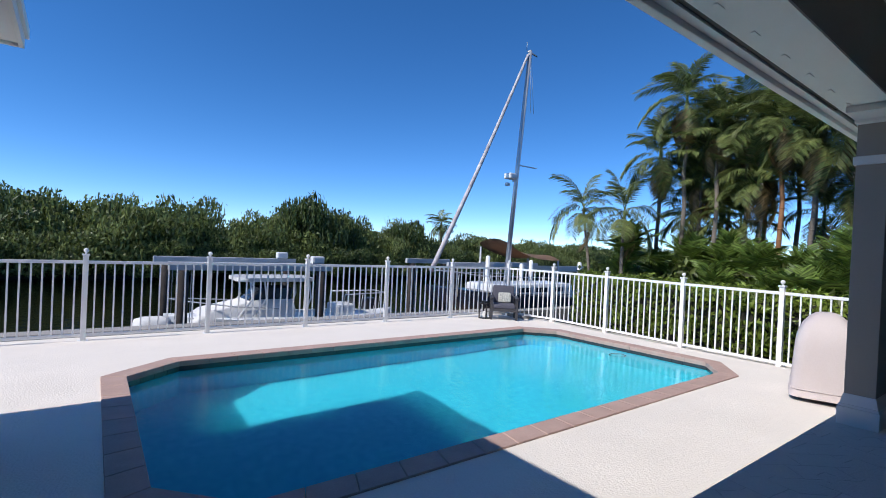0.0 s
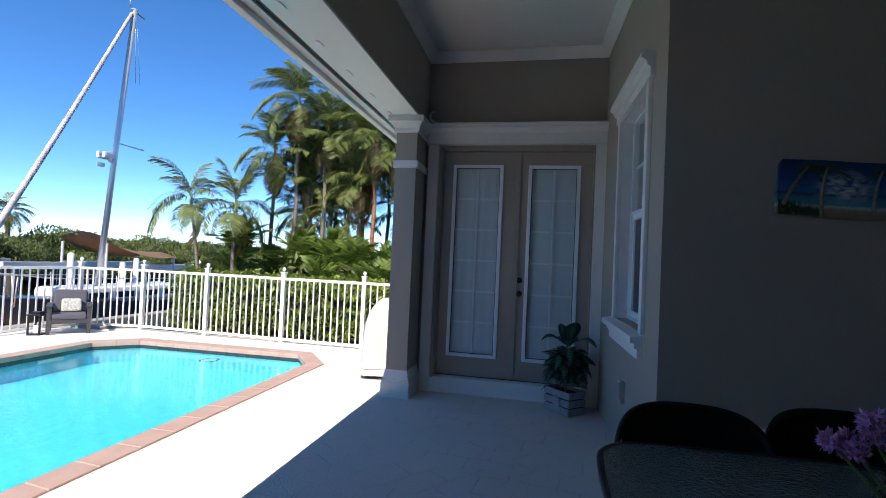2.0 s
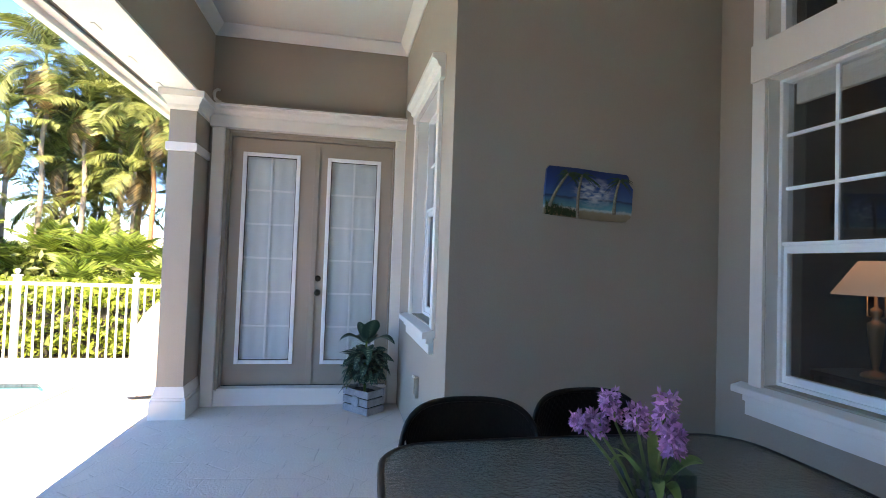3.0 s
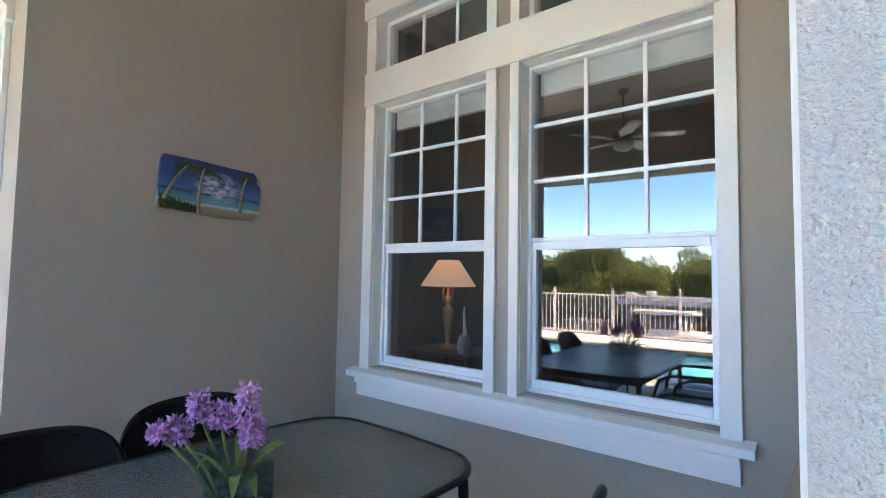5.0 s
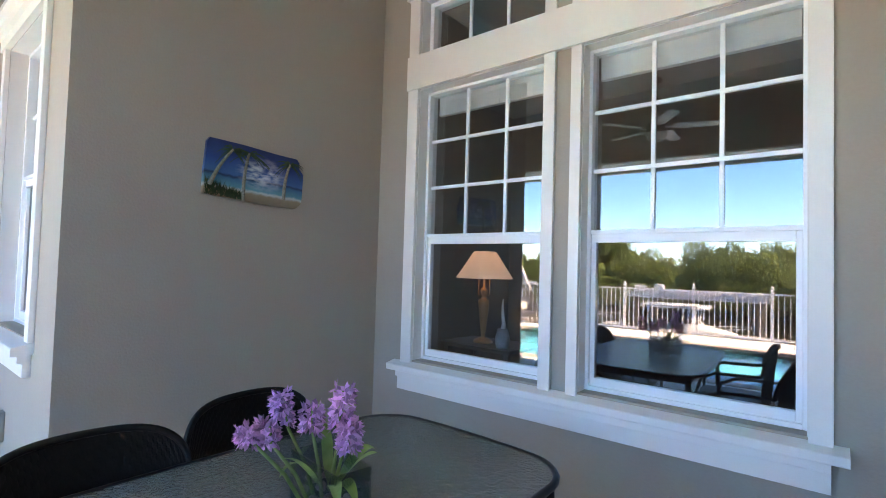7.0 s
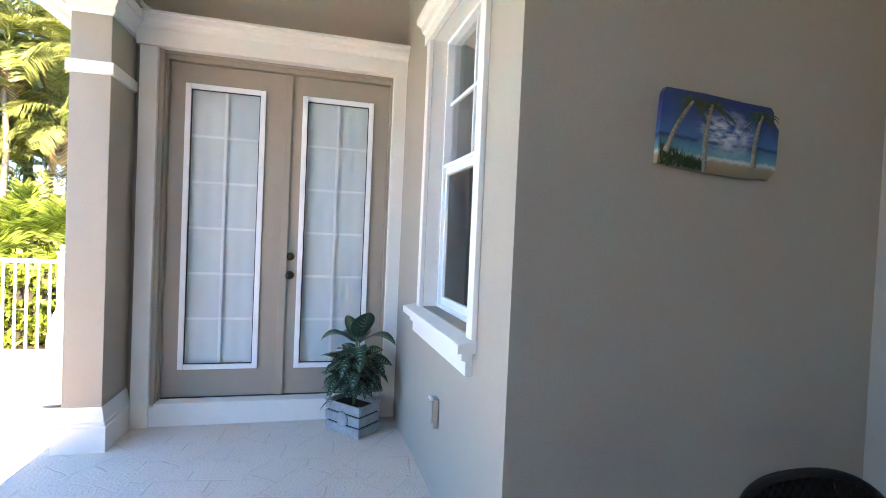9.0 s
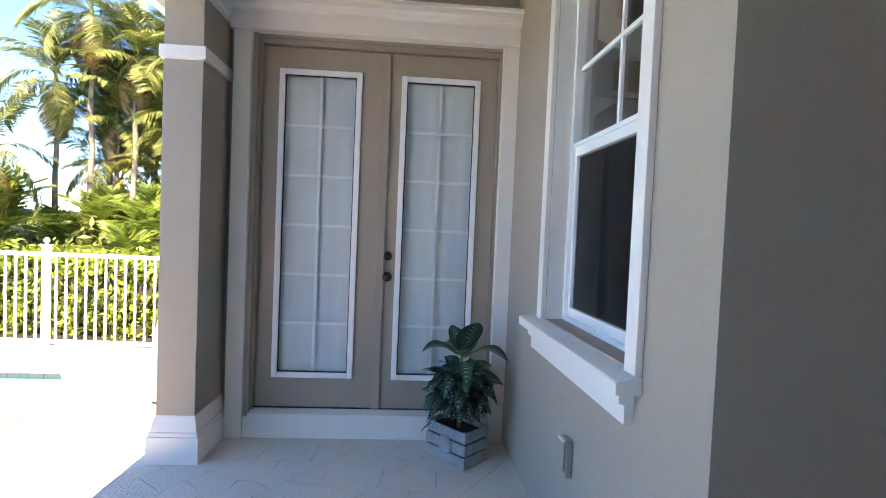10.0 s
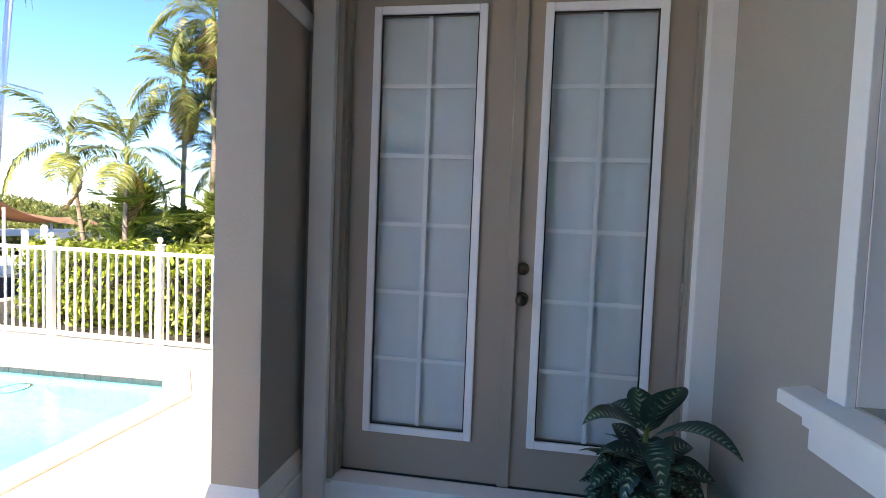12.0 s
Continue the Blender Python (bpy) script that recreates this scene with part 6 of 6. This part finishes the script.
def palm(x, y, zc, n, size, bark, label, seed, lean=(0, 0), dry=2, meshes=None, group="palms", z0=0.15, trunk_r=0.07, up=60, fall=104):
    r = random.Random(seed)
    p = thing("palm_tree", label, "palm tree", pose(x - lean[0], y - lean[1], z0), group=group)
    H = zc - z0
    bm = bmesh.new()
    N = max(6, int(H / 0.18))
    pts = [(lean[0] * (i / N) ** 1.5 + 0.02 * math.sin(i), lean[1] * (i / N) ** 1.5 + 0.02 * math.cos(i * 0.8), H * i / N) for i in range(N + 1)]
    tube(bm, pts, trunk_r, 9, 0.62)
    for k, q in enumerate(pts[1:-1]):
        lathe(bm, [(trunk_r * 1.02 * (1 - 0.35 * k / N), q[2] - 0.012), (trunk_r * 1.12 * (1 - 0.35 * k / N), q[2]), (trunk_r * 1.02 * (1 - 0.35 * k / N), q[2] + 0.012)], 9, (q[0], q[1]))
    part("trunk", bm, bark, p)
    bm = bmesh.new()
    tube(bm, [pts[-1], (pts[-1][0], pts[-1][1], H + 0.12 * size), (pts[-1][0], pts[-1][1], H + 0.3 * size)], trunk_r * 0.75, 8, 0.4)
    part("crownshaft", bm, STALK, p)
    use = meshes or FRONDS
    for k in range(n):
        t = k / n
        tilt = up - fall * t + r.uniform(-8, 8)
        m = pose(pts[-1][0], pts[-1][1], H + 0.2 * size * (1 - t), 0, 0, 137.5 * k + r.uniform(-15, 15)) @ pose(0, 0, 0, r.uniform(-20, 20), -tilt, 0)
        o = new("frond", r.choice(use))
        o.parent = p
        o.matrix_basis = m @ Matrix.Scale(size * r.uniform(0.85, 1.12), 4)
    for k in range(dry):
        o = new("dry_frond", r.choice(FRONDS_D))
        o.parent = p
        o.matrix_basis = pose(pts[-1][0], pts[-1][1], H - 0.05, 0, 0, r.uniform(0, 360)) @ pose(0, 0, 0, 0, 52 + r.uniform(-10, 15), 0) @ Matrix.Scale(size * 0.9, 4)
    return p


TALL = "tall feather palm with a ringed grey trunk"
PALMS = [
    (9.8, 4.98, 4.5, 14, 0.92, BARK, 1, 0.02), (10.1, 4.5, 3.9, 12, 0.92, BARK, 2, 0.2), (10.3, 4.0, 4.0, 12, 0.95, BARK, 3, -0.15), (10.0, 3.35, 3.85, 12, 0.92, RUSTBARK, 4, 0.15),
    (9.7, 5.45, 3.45, 12, 0.92, BARK, 5, -0.1), (10.6, 5.2, 3.6, 11, 0.92, BARK, 6, 0.1), (10.9, 4.6, 3.5, 11, 0.95, BARK, 7, 0.0), (10.8, 3.9, 3.25, 14, 1.0, RUSTBARK, 8, 0.2),
    (10.2, 2.9, 3.5, 11, 0.92, BARK, 9, -0.1), (10.9, 3.1, 3.7, 11, 0.98, BARK, 10, 0.0), (11.6, 4.3, 4.1, 11, 0.98, BARK, 11, 0.1), (11.4, 3.5, 4.0, 11, 0.98, BARK, 12, -0.1),
    (10.4, 2.3, 3.8, 14, 1.05, RUSTBARK, 13, 0.1), (11.2, 2.4, 3.4, 11, 0.92, BARK, 14, 0.0), (11.9, 5.2, 3.6, 11, 0.98, BARK, 15, 0.0), (10.3, 4.9, 3.0, 12, 0.9, BARK, 16, 0.0),
]
for x, y, z, n, s, b, sd, ln in PALMS:
    palm(x, y, z, n + 10, s * 0.84, b, TALL, sd, (ln, ln * 0.6), dry=6, trunk_r=0.05, up=72, fall=125)
r = random.Random(61)
for k in range(6):
    palm(9.9 + 2.0 * r.random(), 2.2 + 3.5 * (k + r.random()) / 6, r.uniform(1.9, 3.0), 18, r.uniform(0.62, 0.8), BARK, "shorter feather palm crowded among taller palms", 120 + k, (r.uniform(-0.1, 0.1), 0.0), dry=4, trunk_r=0.045, up=75, fall=120)
palm(8.87, 6.7, 2.29, 13, 0.78, BARK, "young slender palm with a leaning thin trunk", 31, (-0.25, 0.1), 1, trunk_r=0.04)
palm(8.84, 5.67, 2.14, 13, 0.8, BARK, "young slender palm with spreading blue-green fronds", 32, (0.03, 0.0), 1, trunk_r=0.045)
r = random.Random(77)
for k in range(18):
    x, y = r.uniform(9.0, 10.6), 1.7 + 4.3 * (k + r.random()) / 18
    palm(x, y, r.uniform(0.3, 0.7) + 0.45 * (k % 3 == 1), 17, r.uniform(0.7, 1.05), STALK, "low bushy areca palm clump with arching yellow-green fronds", 50 + k, (0, 0), 0, FRONDS_L, "low palms", trunk_r=0.03, up=86, fall=50)


def leaf_cloud(name, blobs, count, size, mat, seed, shell=0.55):
    """Many small folded leaves scattered over and in a set of ellipsoids (x, y, z, rx, ry, rz)."""
    g = np.random.default_rng(seed)
    vol = np.array([b[3] * b[4] + b[4] * b[5] + b[3] * b[5] for b in blobs], float)
    pick = g.choice(len(blobs), count, p=vol / vol.sum())
    B = np.array(blobs, float)[pick]
    d = g.normal(size=(count, 3))
    d /= np.linalg.norm(d, axis=1)[:, None]
    rad = (shell + (1 - shell) * g.random(count)) * (1 + 0.12 * g.normal(size=count))
    c = B[:, :3] + d * rad[:, None] * B[:, 3:]
    nrm = d + 0.9 * g.normal(size=(count, 3))
    nrm /= np.linalg.norm(nrm, axis=1)[:, None]
    a = np.cross(nrm, g.normal(size=(count, 3)))
    a /= np.linalg.norm(a, axis=1)[:, None]
    b = np.cross(nrm, a)
    s = (size * (0.6 + 0.8 * g.random(count)))[:, None]
    V = np.stack([c - a * s, c - b * s * 0.45 + nrm * s * 0.1, c + a * s, c + b * s * 0.45 + nrm * s * 0.1], 1).reshape(-1, 3)
    F = np.arange(count * 4).reshape(-1, 4)
    me = bpy.data.meshes.new(name)
    me.from_pydata(V.tolist(), [], F.tolist())
    me.materials.append(mat)
    return me


# clipped hedge beyond the fence
place = HEDGEROW
hedge = thing("hedge", "clipped green hedge with small glossy leaves", "hedge", pose(0, 0, 0), kind="stuff")
# Solid dark box added inside the leaves for the hedge's shaded depth.
part("dark_core", boxes((8.28, 8.85, 0.4, 6.2, -0.12, 0.80)), MUD, hedge)
hb = [(8.55, 0.5 + 0.3 * k, 0.30 + 0.3 * (k % 2), 0.46, 0.32, 0.42 + 0.05 * math.sin(k)) for k in range(20)] + [(8.5, 0.5 + 0.3 * k, 0.78 + 0.04 * math.sin(k * 2.1), 0.45, 0.3, 0.2) for k in range(20)] + [(8.3, 0.5 + 0.3 * k, 0.2, 0.25, 0.25, 0.3) for k in range(20)]
o = new("leaves", leaf_cloud("leaves", hb, 21000, 0.05, HEDGELEAF, 3, 0.75))
o.parent = hedge
place = GARDEN
under = thing("shrub", "dense mixed green shrubs under the palms", "shrub", pose(0, 0, 0), kind="stuff")
ub = [(9.8 + 0.5 * math.sin(k * 2.3), 1.4 + 0.33 * k, 0.6 + 0.2 * math.sin(k * 1.3), 0.5, 0.4, 0.75) for k in range(17)]
o = new("leaves", leaf_cloud("leaves", ub, 7000, 0.08, MANGROVE, 8, 0.4))
o.parent = under

# far trees across the canal
place = BEYOND
CROWNS = []
for k in range(5):
    rr = random.Random(200 + k)
    blobs = [(rr.uniform(-0.9, 0.9), rr.uniform(-0.8, 0.8), rr.uniform(0.35, 0.82), rr.uniform(0.45, 0.8), rr.uniform(0.45, 0.8), rr.uniform(0.16, 0.26)) for _ in range(15)]
    blobs += [(rr.uniform(-1.0, 1.0), rr.uniform(-0.6, 0.6), rr.uniform(0.05, 0.35), rr.uniform(0.5, 0.8), 0.6, rr.uniform(0.15, 0.25)) for _ in range(7)]
    CROWNS.append((leaf_cloud("crown", blobs, 7500, 0.052, MANGROVE, 300 + k, 0.6), leaf_cloud("crown", blobs, 7500, 0.052, MANGROVEDARK, 300 + k, 0.6)))
bm = bmesh.new()
for a in range(5):
    tube(bm, [(0.05 * math.cos(a * 1.3), 0.05 * math.sin(a * 1.3), 0.0), (0.15 * math.cos(a * 1.3), 0.15 * math.sin(a * 1.3), 0.3), (0.55 * math.cos(a * 1.3), 0.5 * math.sin(a * 1.3), 0.66)], 0.045, 6, 0.3)
TRUNK = mesh_from("trunk", bm, TREEBARK)
SKYLINE = ((-60, 3.2), (-3.1, 3.0), (-1.9, 3.5), (-0.3, 2.9), (1.1, 3.5), (3.0, 2.9), (4.5, 3.6), (6.5, 2.3), (8.2, 2.7), (9.1, 3.1), (10.6, 2.4), (12.5, 4.5), (14.2, 3.8), (16.5, 2.3), (19.8, 3.2), (21.5, 2.5), (27.0, 2.75), (34.0, 2.6), (42, 2.5), (80, 2.6))


def sky_height(x):
    for (a, za), (b, zb) in zip(SKYLINE, SKYLINE[1:]):
        if a <= x <= b:
            return za + (zb - za) * (x - a) / (b - a)
    return 2.6


rr = random.Random(404)


def far_tree(x, y, top, wide, dark):
    z0 = -0.7
    tr = thing("mangrove_tree", "bushy green mangrove tree on the far bank", "tree", pose(x, y, z0, 0, 0, rr.uniform(0, 360)), group="far bank trees")
    h = (top - z0)
    for nm, me in (("trunk", TRUNK), ("crown", rr.choice(CROWNS)[1 if dark else 0])):
        o = new(nm, me)
        o.parent = tr
        o.matrix_basis = Matrix.Diagonal((wide, wide, h, 1))


x = -42.0
while x < 62:
    far_tree(x, 30.6 + rr.uniform(-0.5, 1.5), sky_height(x) + rr.uniform(-0.7, 0.0), rr.uniform(1.4, 1.9), rr.random() < 0.25)
    far_tree(x + 0.6, 29.6 + rr.uniform(-0.4, 0.4), rr.uniform(0.9, 1.7), rr.uniform(1.2, 1.6), rr.random() < 0.3)
    x += rr.uniform(1.5, 2.1)
for xx, top, w, dk in ((-1.9, 3.4, 1.7, False), (1.1, 3.45, 1.7, False), (4.5, 3.5, 1.8, False), (9.1, 3.1, 1.3, False), (12.5, 4.4, 1.9, True), (14.3, 3.8, 1.4, True), (19.8, 3.25, 1.5, False)):
    far_tree(xx, 31.0, top, w, dk)
fp = palm(23.3, 31.4, 3.0, 22, 1.1, BARK, "distant cabbage palm on the far bank", 91, (0, 0), 2, z0=-0.5, trunk_r=0.16, group="far bank trees")

# neighbouring house beyond the palms
place = PORCH
CREAM = material("cream_render", (0.62, 0.50, 0.36), 0.85, 0, (0.55, 0.44, 0.32), 1.5, 40, bump=0.2)
CLAY = material("clay_roof_tile", (0.42, 0.18, 0.09), 0.8, 0, (0.30, 0.12, 0.06), 3, 30, bump=0.5, bump_dist=0.02)
nb = thing("neighbour_house", "cream two-storey house with white corner bands and clay roof", "house", pose(24, 5.5, -0.36))
part("wall", boxes((0, 9, -9, 0, 0, 6.0)), CREAM, nb)
for z in (1.0, 2.0, 2.95, 4.0, 5.0, 5.8):
    part("corner_band", boxes((-0.06, 0.5, -0.5, 0.06, z, z + 0.22), bevel=0.02), TRIM, nb)
for y in (-2.5, -5.5):
    for z in (0.9, 3.7):
        w = part("window", boxes((-0.05, -0.001, y - 0.6, y + 0.6, z, z + 1.4), bevel=0.01), TRIM, nb)
        part("pane", boxes((-0.07, -0.051, y - 0.5, y + 0.5, z + 0.1, z + 1.3)), DARKTRIM, w)
bm = bmesh.new()
a = [bm.verts.new(v) for v in ((-0.5, 0.5, 6.0), (9.5, 0.5, 6.0), (9.5, -9.5, 6.0), (-0.5, -9.5, 6.0), (4.5, -3, 8.0), (4.5, -6, 8.0))]
for f in ((0, 1, 4), (1, 2, 5, 4), (2, 3, 5), (3, 0, 4, 5), (3, 2, 1, 0)):
    bm.faces.new([a[k] for k in f])
part("roof", bm, CLAY, nb)

# ---- coping stones and waterline tiles ----
place = YARD
cop = thing("pool_coping", "rose coloured bullnose coping stones round the pool", "coping", pose(0, 0, 0), kind="structure")
IN = shrink(POOL, 0.205)
OUT = shrink(POOL, -0.002)
for k in range(8):
    l = (k + 1) % 8
    o0, o1, i0, i1 = Vector(OUT[k]), Vector(OUT[l]), Vector(IN[k]), Vector(IN[l])
    n = max(1, round((o1 - o0).length / 0.31))
    for j in range(n):
        e = 0.002 / (o1 - o0).length
        t0, t1 = j / n + e, (j + 1) / n - e
        P4 = [o0.lerp(o1, t0), o0.lerp(o1, t1), i0.lerp(i1, t1), i0.lerp(i1, t0)]
        bm = bmesh.new()
        low = [bm.verts.new((p.x, p.y, -0.045)) for p in P4]
        mid = [bm.verts.new((p.x, p.y, 0.008)) for p in P4]
        cen = sum(P4, Vector((0, 0))) / 4
        top = [bm.verts.new((*(p + (cen - p) * 0.035), 0.014)) for p in P4]
        for A, B in ((low, mid), (mid, top)):
            for q in range(4):
                bm.faces.new((A[q], A[(q + 1) % 4], B[(q + 1) % 4], B[q]))
        bm.faces.new(top)
        bm.faces.new(low[::-1])
        part("coping_stone", bm, COPING, cop)
tiles = thing("waterline_tiles", "dark glazed tiles along the pool waterline", "tiles", pose(0, 0, 0), kind="structure")
tile_me = mesh_from("tile", boxes((-0.5, 0.5, 0.0, 0.006, -0.14, -0.048)), TILE)
for k in range(8):
    l = (k + 1) % 8
    a, b = Vector((*T[k], 0)), Vector((*T[l], 0))
    d = b - a
    n = max(2, round(d.length / 0.152))
    ang = math.degrees(math.atan2(d.y, d.x))
    for j in range(n):
        o = new("tile", tile_me)
        o.parent = tiles
        o.matrix_basis = pose(*(a + d * ((j + 0.5) / n)), 0, 0, ang + 180) @ Matrix.Diagonal((d.length / n - 0.004, 1, 1, 1))
